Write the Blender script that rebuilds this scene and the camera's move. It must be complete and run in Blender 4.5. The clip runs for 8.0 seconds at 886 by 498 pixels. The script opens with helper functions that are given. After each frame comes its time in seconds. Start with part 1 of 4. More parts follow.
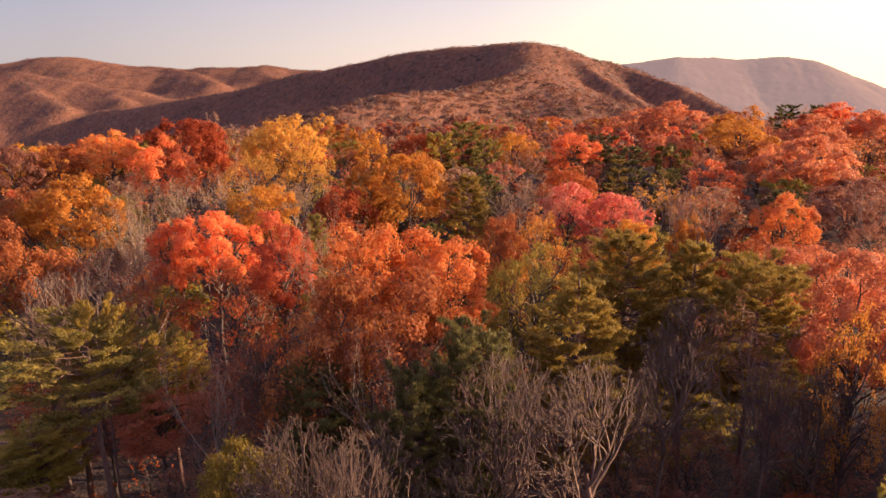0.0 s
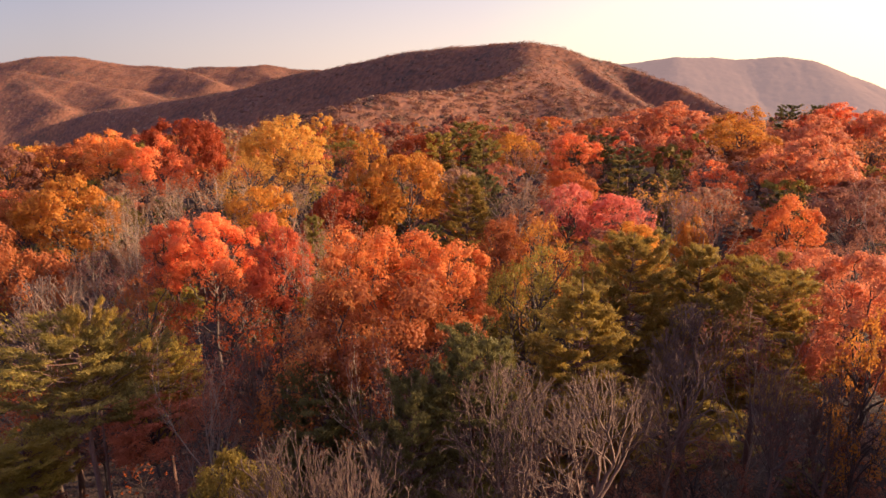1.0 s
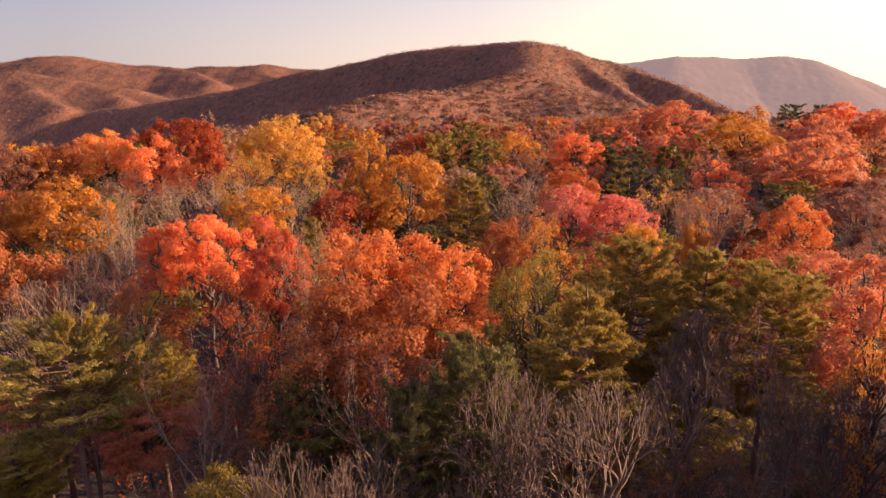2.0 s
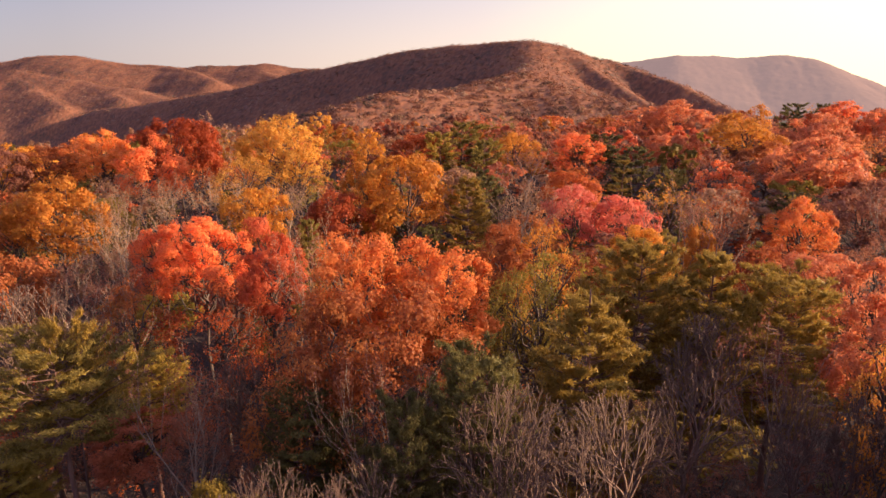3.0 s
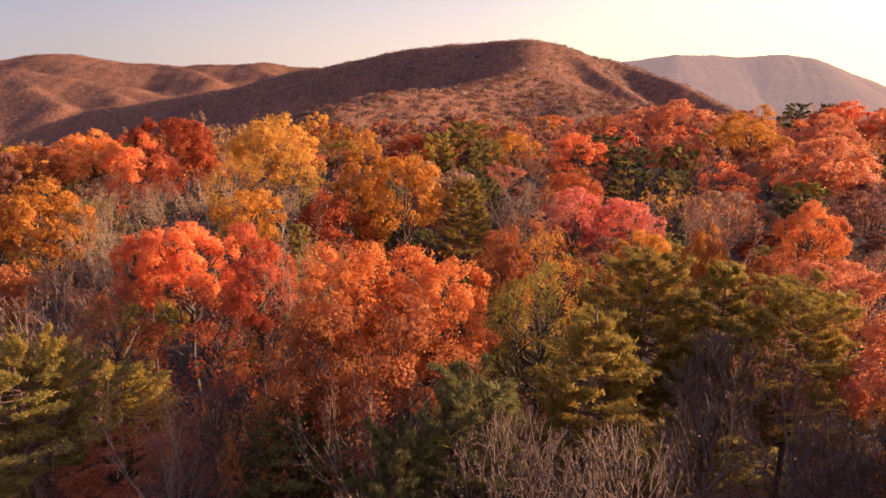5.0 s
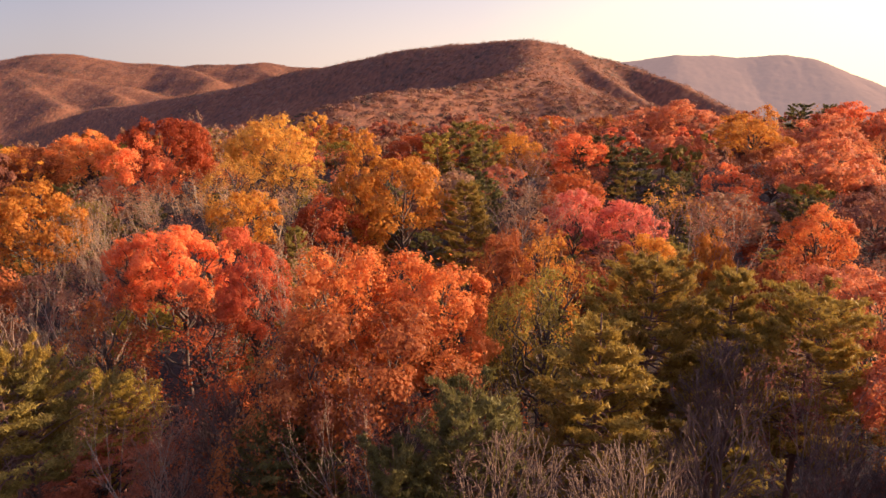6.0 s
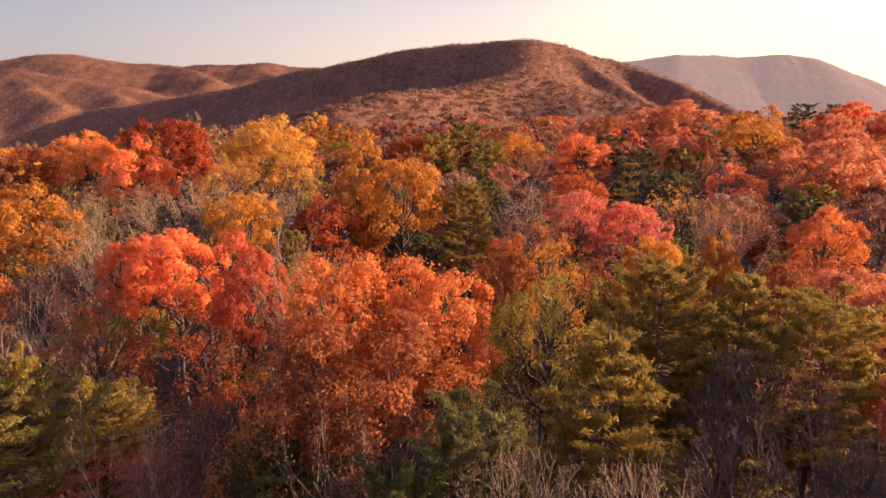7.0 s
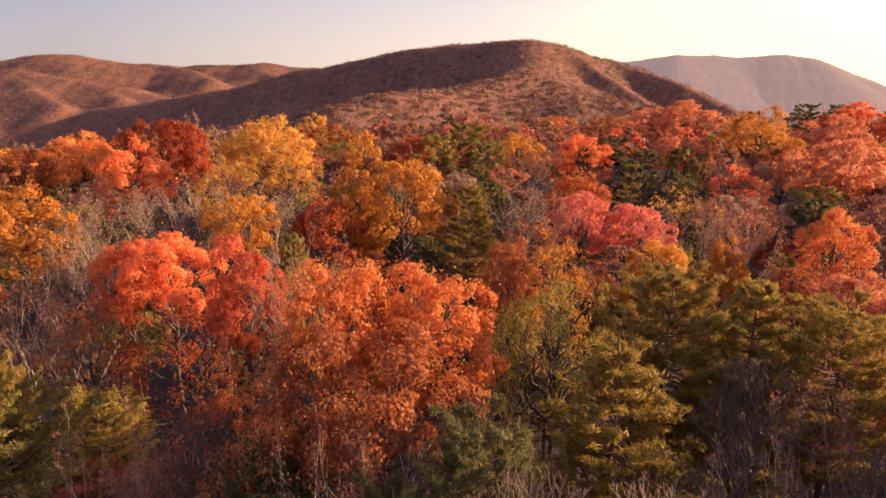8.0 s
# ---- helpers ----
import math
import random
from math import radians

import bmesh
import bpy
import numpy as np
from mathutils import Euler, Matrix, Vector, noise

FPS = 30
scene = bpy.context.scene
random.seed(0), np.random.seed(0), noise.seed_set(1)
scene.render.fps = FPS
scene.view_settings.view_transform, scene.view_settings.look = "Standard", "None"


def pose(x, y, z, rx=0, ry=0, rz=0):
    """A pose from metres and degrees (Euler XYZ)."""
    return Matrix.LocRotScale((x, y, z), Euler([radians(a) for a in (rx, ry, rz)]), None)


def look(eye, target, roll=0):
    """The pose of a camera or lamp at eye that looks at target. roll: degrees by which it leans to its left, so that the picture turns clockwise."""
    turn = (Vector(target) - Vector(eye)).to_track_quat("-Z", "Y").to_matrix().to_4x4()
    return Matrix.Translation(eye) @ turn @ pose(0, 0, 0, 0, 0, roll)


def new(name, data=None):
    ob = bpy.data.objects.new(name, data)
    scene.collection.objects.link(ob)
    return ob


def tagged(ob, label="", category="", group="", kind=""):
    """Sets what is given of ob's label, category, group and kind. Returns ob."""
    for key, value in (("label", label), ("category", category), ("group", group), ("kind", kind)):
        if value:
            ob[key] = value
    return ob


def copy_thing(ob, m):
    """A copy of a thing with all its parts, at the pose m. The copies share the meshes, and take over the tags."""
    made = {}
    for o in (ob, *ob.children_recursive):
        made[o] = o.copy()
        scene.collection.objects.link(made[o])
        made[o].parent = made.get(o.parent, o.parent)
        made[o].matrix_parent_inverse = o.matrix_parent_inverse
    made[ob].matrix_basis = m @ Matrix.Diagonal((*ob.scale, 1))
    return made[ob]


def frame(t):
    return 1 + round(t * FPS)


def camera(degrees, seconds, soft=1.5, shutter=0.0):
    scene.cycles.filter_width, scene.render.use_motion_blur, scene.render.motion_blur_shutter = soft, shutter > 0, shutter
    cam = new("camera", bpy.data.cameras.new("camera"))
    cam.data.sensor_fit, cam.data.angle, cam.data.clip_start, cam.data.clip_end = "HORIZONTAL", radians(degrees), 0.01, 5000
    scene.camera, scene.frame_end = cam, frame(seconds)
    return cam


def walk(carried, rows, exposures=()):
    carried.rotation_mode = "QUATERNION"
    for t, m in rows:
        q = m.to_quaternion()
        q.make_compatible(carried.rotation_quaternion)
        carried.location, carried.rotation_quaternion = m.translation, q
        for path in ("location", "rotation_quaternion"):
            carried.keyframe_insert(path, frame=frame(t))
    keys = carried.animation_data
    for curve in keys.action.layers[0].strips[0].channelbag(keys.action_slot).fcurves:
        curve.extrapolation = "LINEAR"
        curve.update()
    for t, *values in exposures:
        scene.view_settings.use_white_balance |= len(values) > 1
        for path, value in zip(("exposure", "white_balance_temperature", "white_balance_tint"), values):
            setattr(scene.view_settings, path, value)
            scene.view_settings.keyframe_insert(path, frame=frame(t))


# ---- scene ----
# ---- camera ----
EYE = 34.0
cam = camera(70.0, 8.0, soft=1.5)
PATH = [
    (0.0, 0.000, 0.000, -14.676, 0.000, 0.000),
    (0.5, -0.046, 0.502, -14.684, 0.036, -0.058),
    (1.0, -0.064, 1.039, -14.696, 0.059, -0.095),
    (1.5, -0.057, 1.606, -14.714, 0.048, -0.081),
    (3.0, 0.066, 3.455, -14.809, -0.004, -0.039),
    (3.5, 0.125, 4.107, -14.847, -0.014, -0.039),
    (4.0, 0.186, 4.770, -14.869, -0.006, -0.049),
    (4.5, 0.245, 5.440, -14.890, 0.034, -0.082),
    (6.0, 0.358, 7.454, -14.870, 0.090, -0.125),
    (6.5, 0.359, 8.113, -14.876, 0.058, -0.085),
    (7.0, 0.336, 8.760, -14.874, 0.042, -0.055),
    (7.5, 0.282, 9.390, -14.870, 0.046, -0.064),
    (8.0, 0.194, 10.000, -14.855, 0.056, -0.078),
]
walk(cam, [(t, pose(x, y, EYE, 90 + pitch, -roll, yaw)) for t, x, y, pitch, roll, yaw in PATH], [(0.0, 1.36, 6230, 9), (8.0, 1.36, 6230, 9)])

# ---- world and sun ----
SUN_AZ, SUN_EL = 79.0, 17.0   # degrees clockwise from straight ahead, and above the horizon
world = bpy.data.worlds.new("evening_sky")
scene.world = world
world.use_nodes = True
wn, wl = world.node_tree.nodes, world.node_tree.links
wn.clear()
sky = wn.new("ShaderNodeTexSky")
sky.sky_type = "NISHITA"
sky.sun_disc = False
sky.sun_elevation, sky.sun_rotation = radians(SUN_EL), radians(SUN_AZ)
sky.altitude, sky.air_density, sky.dust_density, sky.ozone_density = 300, 1.0, 2.2, 3.0
background = wn.new("ShaderNodeBackground")
background.inputs["Strength"].default_value = 0.12
world_out = wn.new("ShaderNodeOutputWorld")
# evening haze: the sky pales towards the horizon, and warms towards the sun's side
direction, parts = wn.new("ShaderNodeTexCoord"), wn.new("ShaderNodeSeparateXYZ")
wl.new(direction.outputs["Generated"], parts.inputs[0])
side = wn.new("ShaderNodeVectorMath")
side.operation = "DOT_PRODUCT"
side.inputs[1].default_value = (math.sin(radians(SUN_AZ)), math.cos(radians(SUN_AZ)), 0)
wl.new(direction.outputs["Generated"], side.inputs[0])
spread = wn.new("ShaderNodeMapRange")
spread.inputs["From Min"].default_value, spread.inputs["From Max"].default_value = -1.0, 1.0
wl.new(side.outputs["Value"], spread.inputs["Value"])
haze = wn.new("ShaderNodeValToRGB")
for _ in range(2):
    haze.color_ramp.elements.new(0.5)
for element, (at, colour) in zip(haze.color_ramp.elements, ((0.12, (0.22, 0.235, 0.32)), (0.34, (0.335, 0.298, 0.305)), (0.62, (0.65, 0.53, 0.445)), (0.86, (1.0, 0.93, 0.58)))):
    element.position, element.color = at, (*colour, 1)
wl.new(spread.outputs[0], haze.inputs[0])
strong = wn.new("ShaderNodeVectorMath")
strong.operation = "SCALE"
strong.inputs["Scale"].default_value = 6.2
wl.new(haze.outputs[0], strong.inputs[0])
thick = wn.new("ShaderNodeMapRange")
thick.interpolation_type = "SMOOTHSTEP"
for socket, value in (("From Min", 0.0), ("From Max", 0.55), ("To Min", 0.88), ("To Max", 0.60)):
    thick.inputs[socket].default_value = value
wl.new(parts.outputs["Z"], thick.inputs["Value"])
blended = wn.new("ShaderNodeMix")
blended.data_type = "RGBA"
wl.new(thick.outputs[0], blended.inputs["Factor"])
wl.new(sky.outputs[0], blended.inputs[6])
wl.new(strong.outputs[0], blended.inputs[7])
# rosier along the skyline, duller above it
height_tint = wn.new("ShaderNodeValToRGB")
for _ in range(2):
    height_tint.color_ramp.elements.new(0.5)
for element, (at, colour) in zip(height_tint.color_ramp.elements, ((0.02, (1.0, 0.90, 0.84)), (0.14, (0.74, 0.73, 0.83)), (0.3, (0.63, 0.64, 0.98)), (0.6, (0.67, 0.68, 1.0)))):
    element.position, element.color = at, (*colour, 1)
wl.new(parts.outputs["Z"], height_tint.inputs[0])
tinted = wn.new("ShaderNodeMix")
tinted.data_type, tinted.blend_type = "RGBA", "MULTIPLY"
tinted.inputs["Factor"].default_value = 1.0
wl.new(blended.outputs[2], tinted.inputs[6])
wl.new(height_tint.outputs[0], tinted.inputs[7])
wl.new(tinted.outputs[2], background.inputs[0])
wl.new(background.outputs[0], world_out.inputs[0])

sun = new("sun", bpy.data.lights.new("sun", "SUN"))
sun.data.energy, sun.data.angle, sun.data.color = 4.7, radians(0.6), (1.0, 0.70, 0.43)
towards = Vector((math.sin(radians(SUN_AZ)) * math.cos(radians(SUN_EL)),
                  math.cos(radians(SUN_AZ)) * math.cos(radians(SUN_EL)), math.sin(radians(SUN_EL))))
sun.matrix_world = look(tuple(towards * 300), (0, 0, 0))

# ---- materials ----
def node_material(name):
    mat = bpy.data.materials.new(name)
    mat.use_nodes = True
    nodes, links = mat.node_tree.nodes, mat.node_tree.links
    nodes.clear()
    out = nodes.new("ShaderNodeOutputMaterial")
    return mat, nodes, links, out


def ramp(nodes, stops):
    node = nodes.new("ShaderNodeValToRGB")
    while len(node.color_ramp.elements) < len(stops):
        node.color_ramp.elements.new(0.5)
    for element, (at, colour) in zip(node.color_ramp.elements, stops):
        element.position, element.color = at, (*colour, 1)
    return node


def maths(nodes, links, op, a, b):
    node = nodes.new("ShaderNodeMath")
    node.operation = op
    for socket, value in zip(node.inputs, (a, b)):
        if isinstance(value, (int, float)):
            socket.default_value = value
        else:
            links.new(value, socket)
    return node.outputs[0]


def leaf_material(name, colours, sheen=0.15, through_light=0.5):
    """Leaves: three tones picked leaf by leaf and in soft patches, varied from tree to tree, and lit through."""
    mat, nodes, links, out = node_material(name)
    geo, info, coords = nodes.new("ShaderNodeNewGeometry"), nodes.new("ShaderNodeObjectInfo"), nodes.new("ShaderNodeTexCoord")
    patch = nodes.new("ShaderNodeTexNoise")
    patch.inputs["Scale"].default_value, patch.inputs["Detail"].default_value = 0.35, 2
    links.new(coords.outputs["Object"], patch.inputs["Vector"])
    mixed = maths(nodes, links, "ADD", maths(nodes, links, "MULTIPLY", geo.outputs["Random Per Island"], 0.34),
                  maths(nodes, links, "MULTIPLY", patch.outputs["Fac"], 1.0))
    mixed = maths(nodes, links, "SUBTRACT", mixed, 0.19)
    tones = ramp(nodes, [(0.08, colours[0]), (0.5, colours[1]), (0.92, colours[2])])
    links.new(mixed, tones.inputs[0])
    vary = nodes.new("ShaderNodeHueSaturation")
    links.new(maths(nodes, links, "ADD", maths(nodes, links, "MULTIPLY", info.outputs["Random"], 0.014), 0.499), vary.inputs["Hue"])
    links.new(maths(nodes, links, "ADD", maths(nodes, links, "MULTIPLY", info.outputs["Random"], 0.35), 0.82), vary.inputs["Value"])
    vary.inputs["Saturation"].default_value = 1.0
    links.new(tones.outputs[0], vary.inputs["Color"])
    body, light, both = nodes.new("ShaderNodeBsdfPrincipled"), nodes.new("ShaderNodeBsdfTranslucent"), nodes.new("ShaderNodeMixShader")
    body.inputs["Roughness"].default_value = 0.55
    body.inputs["Specular IOR Level"].default_value = sheen
    links.new(vary.outputs[0], body.inputs["Base Color"])
    links.new(vary.outputs[0], light.inputs["Color"])
    both.inputs[0].default_value = through_light
    links.new(body.outputs[0], both.inputs[1])
    links.new(light.outputs[0], both.inputs[2])
    links.new(both.outputs[0], out.inputs[0])
    return mat


def bark_material(name, dark, pale, scale=3.0):
    mat, nodes, links, out = node_material(name)
    coords, grain, fine, bump = (nodes.new("ShaderNodeTexCoord"), nodes.new("ShaderNodeTexNoise"), nodes.new("ShaderNodeTexNoise"), nodes.new("ShaderNodeBump"))
    stretch = nodes.new("ShaderNodeMapping")
    stretch.inputs["Scale"].default_value = (4, 4, 0.7)
    links.new(coords.outputs["Object"], stretch.inputs[0])
    links.new(stretch.outputs[0], fine.inputs["Vector"])
    links.new(coords.outputs["Object"], grain.inputs["Vector"])
    grain.inputs["Scale"].default_value, fine.inputs["Scale"].default_value, fine.inputs["Detail"].default_value = 0.6, scale * 2, 6
    tones = ramp(nodes, [(0.3, dark), (0.7, pale)])
    links.new(maths(nodes, links, "ADD", maths(nodes, links, "MULTIPLY", grain.outputs["Fac"], 0.5), maths(nodes, links, "MULTIPLY", fine.outputs["Fac"], 0.5)), tones.inputs[0])
    body = nodes.new("ShaderNodeBsdfPrincipled")
    body.inputs["Roughness"].default_value = 0.85
    body.inputs["Specular IOR Level"].default_value = 0.2
    links.new(tones.outputs[0], body.inputs["Base Color"])
    bump.inputs["Strength"].default_value, bump.inputs["Distance"].default_value = 0.6, 0.05
    links.new(fine.outputs["Fac"], bump.inputs["Height"])
    links.new(bump.outputs[0], body.inputs["Normal"])
    links.new(body.outputs[0], out.inputs[0])
    return mat


def litter_material():
    """Fallen leaves and dark soil: patches of some metres over a grain of single leaves."""
    mat, nodes, links, out = node_material("leaf_litter")
    coords, wide, fine, bump = (nodes.new("ShaderNodeTexCoord"), nodes.new("ShaderNodeTexNoise"), nodes.new("ShaderNodeTexVoronoi"), nodes.new("ShaderNodeBump"))
    wide.inputs["Scale"].default_value, wide.inputs["Detail"].default_value = 0.12, 5
    fine.inputs["Scale"].default_value = 4.0
    for node in (wide, fine):
        links.new(coords.outputs["Object"], node.inputs["Vector"])
    tones = ramp(nodes, [(0.25, (0.020, 0.012, 0.010)), (0.5, (0.048, 0.026, 0.019)), (0.75, (0.092, 0.045, 0.027))])
    grain = nodes.new("ShaderNodeSeparateColor")
    links.new(fine.outputs["Color"], grain.inputs[0])
    links.new(maths(nodes, links, "ADD", maths(nodes, links, "MULTIPLY", wide.outputs["Fac"], 0.6), maths(nodes, links, "MULTIPLY", grain.outputs[0], 0.4)), tones.inputs[0])
    body = nodes.new("ShaderNodeBsdfPrincipled")
    body.inputs["Roughness"].default_value = 0.9
    links.new(tones.outputs[0], body.inputs["Base Color"])
    bump.inputs["Strength"].default_value, bump.inputs["Distance"].default_value = 0.7, 0.1
    links.new(fine.outputs["Distance"], bump.inputs["Height"])
    links.new(bump.outputs[0], body.inputs["Normal"])
    links.new(body.outputs[0], out.inputs[0])
    return mat


def far_wood_material(name, stops):
    """Distant canopy: a tone for every crown, drifting in patches across the slope."""
    mat, nodes, links, out = node_material(name)
    fine, coords, wide, crown = (nodes.new("ShaderNodeTexNoise"), nodes.new("ShaderNodeTexCoord"), nodes.new("ShaderNodeTexNoise"), nodes.new("ShaderNodeAttribute"))
    fine.inputs["Scale"].default_value, fine.inputs["Detail"].default_value = 0.7, 3
    links.new(coords.outputs["Object"], fine.inputs["Vector"])
    crown.attribute_name = "crown_tone"
    wide.inputs["Scale"].default_value, wide.inputs["Detail"].default_value = 0.009, 3
    links.new(coords.outputs["Object"], wide.inputs["Vector"])
    a = maths(nodes, links, "MULTIPLY", fine.outputs["Fac"], 0.22)
    b = maths(nodes, links, "MULTIPLY", wide.outputs["Fac"], 0.55)
    c = maths(nodes, links, "MULTIPLY", crown.outputs["Fac"], 0.8)
    tones = ramp(nodes, stops)
    links.new(maths(nodes, links, "SUBTRACT", maths(nodes, links, "ADD", maths(nodes, links, "ADD", a, b), c), 0.30), tones.inputs[0])
    body, light, both = nodes.new("ShaderNodeBsdfPrincipled"), nodes.new("ShaderNodeBsdfTranslucent"), nodes.new("ShaderNodeMixShader")
    body.inputs["Roughness"].default_value = 0.8
    body.inputs["Specular IOR Level"].default_value = 0.1
    links.new(tones.outputs[0], body.inputs["Base Color"])
    links.new(tones.outputs[0], light.inputs["Color"])
    both.inputs[0].default_value = 0.2
    links.new(body.outputs[0], both.inputs[1])
    links.new(light.outputs[0], both.inputs[2])
    links.new(both.outputs[0], out.inputs[0])
    return mat


def painted_haze_material():
    """A mountain so far off that the evening air nearly hides its woods: rough brown, with that lit haze painted on as
    a dim glow.
    """
    mat, nodes, links, out = node_material("distance_painted_haze")
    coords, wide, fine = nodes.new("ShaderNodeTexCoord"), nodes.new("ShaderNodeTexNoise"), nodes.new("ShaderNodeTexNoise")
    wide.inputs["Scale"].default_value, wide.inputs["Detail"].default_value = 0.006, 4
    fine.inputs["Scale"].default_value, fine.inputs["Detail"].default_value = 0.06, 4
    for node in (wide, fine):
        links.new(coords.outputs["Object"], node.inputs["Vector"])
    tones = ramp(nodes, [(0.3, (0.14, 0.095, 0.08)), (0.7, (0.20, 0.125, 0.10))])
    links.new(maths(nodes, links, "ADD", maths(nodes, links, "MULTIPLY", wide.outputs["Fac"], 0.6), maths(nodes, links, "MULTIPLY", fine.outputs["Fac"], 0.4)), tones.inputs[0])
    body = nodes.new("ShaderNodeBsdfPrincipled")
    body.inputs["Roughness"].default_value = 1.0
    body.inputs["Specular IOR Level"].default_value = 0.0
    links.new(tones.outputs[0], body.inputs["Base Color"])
    # faint emission stands in for the sunlit air before the slopes
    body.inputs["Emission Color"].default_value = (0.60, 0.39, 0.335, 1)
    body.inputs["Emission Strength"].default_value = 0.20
    links.new(body.outputs[0], out.inputs[0])
    return mat


LEAF = {
    "red": leaf_material("leaves_scarlet", [(0.50, 0.104, 0.042), (0.81, 0.185, 0.076), (0.87, 0.285, 0.125)]),
    "crimson": leaf_material("leaves_crimson", [(0.270, 0.050, 0.020), (0.520, 0.102, 0.034), (0.660, 0.175, 0.055)]),
    "pink": leaf_material("leaves_rose", [(0.50, 0.100, 0.070), (0.78, 0.195, 0.135), (0.82, 0.30, 0.20)]),
    "orange": leaf_material("leaves_orange", [(0.500, 0.125, 0.036), (0.830, 0.250, 0.072), (0.880, 0.370, 0.125)]),
    "rust": leaf_material("leaves_rust", [(0.240, 0.064, 0.027), (0.460, 0.126, 0.046), (0.600, 0.204, 0.073)]),
    "amber": leaf_material("leaves_amber", [(0.396, 0.125, 0.023), (0.648, 0.242, 0.042), (0.720, 0.334, 0.069)]),
    "yellow": leaf_material("leaves_yellow", [(0.480, 0.205, 0.040), (0.740, 0.345, 0.068), (0.800, 0.435, 0.108)]),
    "olive": leaf_material("leaves_olive", [(0.160, 0.112, 0.027), (0.320, 0.213, 0.041), (0.480, 0.310, 0.067)]),
    "salmon": leaf_material("leaves_salmon", [(0.40, 0.112, 0.056), (0.70, 0.222, 0.108), (0.80, 0.330, 0.165)]),
    "tan": leaf_material("leaves_tan", [(0.260, 0.126, 0.076), (0.480, 0.247, 0.140), (0.620, 0.369, 0.220)]),
    "brown": leaf_material("leaves_brown", [(0.180, 0.070, 0.051), (0.340, 0.126, 0.083), (0.460, 0.194, 0.122)]),
}
NEEDLE = {
    "green": leaf_material("needles_green", [(0.150, 0.110, 0.030), (0.320, 0.225, 0.052), (0.480, 0.330, 0.076)], 0.15, 0.42),
    "gold": leaf_material("needles_golden_green", [(0.190, 0.122, 0.030), (0.400, 0.248, 0.048), (0.560, 0.345, 0.066)], 0.15, 0.42),
    "dark": leaf_material("needles_dark_green", [(0.085, 0.070, 0.029), (0.175, 0.136, 0.043), (0.275, 0.204, 0.060)], 0.15, 0.35),
}
BARK_TAN = bark_material("bark_tan", (0.19, 0.130, 0.095), (0.46, 0.33, 0.24))
BARK_GREY = bark_material("bark_grey", (0.05, 0.034, 0.029), (0.17, 0.12, 0.10))
BARK_PALE = bark_material("bark_pale", (0.090, 0.053, 0.041), (0.265, 0.163, 0.121))
BARK_ROSY = bark_material("bark_rosy", (0.11, 0.060, 0.046), (0.33, 0.195, 0.140))
BARK_RED = bark_material("bark_reddish", (0.10, 0.050, 0.040), (0.27, 0.15, 0.115))
LITTER = litter_material()

# ---- terrain ----
def crest(points, px, py, slope, width):
    """The height of a ridge: the line of its crest, from which it falls on both sides."""
    best = np.full(px.shape, -1e9)
    for (x0, y0, z0), (x1, y1, z1) in zip(points, points[1:]):
        dx, dy = x1 - x0, y1 - y0
        s = np.clip(((px - x0) * dx + (py - y0) * dy) / (dx * dx + dy * dy), 0, 1)
        d = np.hypot(px - x0 - s * dx, py - y0 - s * dy)
        best = np.maximum(best, z0 + s * (z1 - z0) - slope * (np.sqrt(d * d + width * width) - width))
    return best


def soft_max(a, b, k):
    h = np.clip(0.5 + 0.5 * (a - b) / k, 0, 1)
    return b + h * (a - b) + k * h * (1 - h)


WAVES = {}


def swell(px, py, size, seed):
    """Smooth rolling, about -1 to 1."""
    if (size, seed) not in WAVES:
        rng = np.random.RandomState(seed)
        WAVES[size, seed] = [(rng.uniform(0, 6.28), rng.uniform(0, 6.28), rng.uniform(0.6, 1.6) * 6.28 / size) for _ in range(6)]
    total = np.zeros(np.shape(px))
    for angle, phase, k in WAVES[size, seed]:
        total = total + np.sin(k * (px * math.cos(angle) + py * math.sin(angle)) + phase)
    return total / 3.0


MAIN_CREST = [(-216, 1120, 56.1), (-75, 1040, 78.2), (13, 970, 88.0), (67, 915, 89.0), (108, 870, 87.4), (140, 880, 82.8), (164, 890, 77.2), (249, 920, 59.8), (338, 940, 30.7), (445, 950, -10.4)]
SHOULDER = [(-216, 1120, 56.1), (-349, 1210, 30.7), (-517, 1310, 5.1), (-741, 1430, -21.8), (-1024, 1560, -91.5), (-1227, 1640, -126.6)]
FRONT_SPUR = [(107, 860, 83.0), (103, 770, 56.0), (68, 650, 40.5), (8, 570, 28.5), (-42, 520, 27.0), (-73, 480, 17.5)]
RIGHT_SPUR = [(68, 650, 38.2), (97, 640, 32.8), (149, 620, 21.4), (194, 590, 12.0)]
SUB_SPUR = [(155, 880, 74.6), (174, 830, 60.1), (196, 760, 36.6), (222, 700, 13.0)]
END_SPUR = [(224, 905, 62.5), (259, 850, 48.2), (289, 790, 31.5), (320, 730, 8.4)]
LEFT_HILL = [(-1572, 1860, 76.9), (-1329, 1830, 64.1), (-1146, 1790, 59.0), (-982, 1740, 40.9), (-820, 1680, 19.6), (-691, 1610, 1.2)]
LEFT_RIDGE = [(-1861, 2100, 96.3), (-1543, 2080, 85.4), (-1385, 2060, 90.0), (-1253, 2050, 104.9), (-1141, 2040, 116.3), (-1015, 2030, 100.9), (-891, 2020, 85.6), (-788, 2020, 75.6), (-660, 2000, 80.1), (-522, 2000, 88.4), (-385, 2000, 73.5)]
LEFT_KNOLL = [(-934, 1960, 66.2), (-784, 1880, 54.0), (-622, 1780, 30.7)]
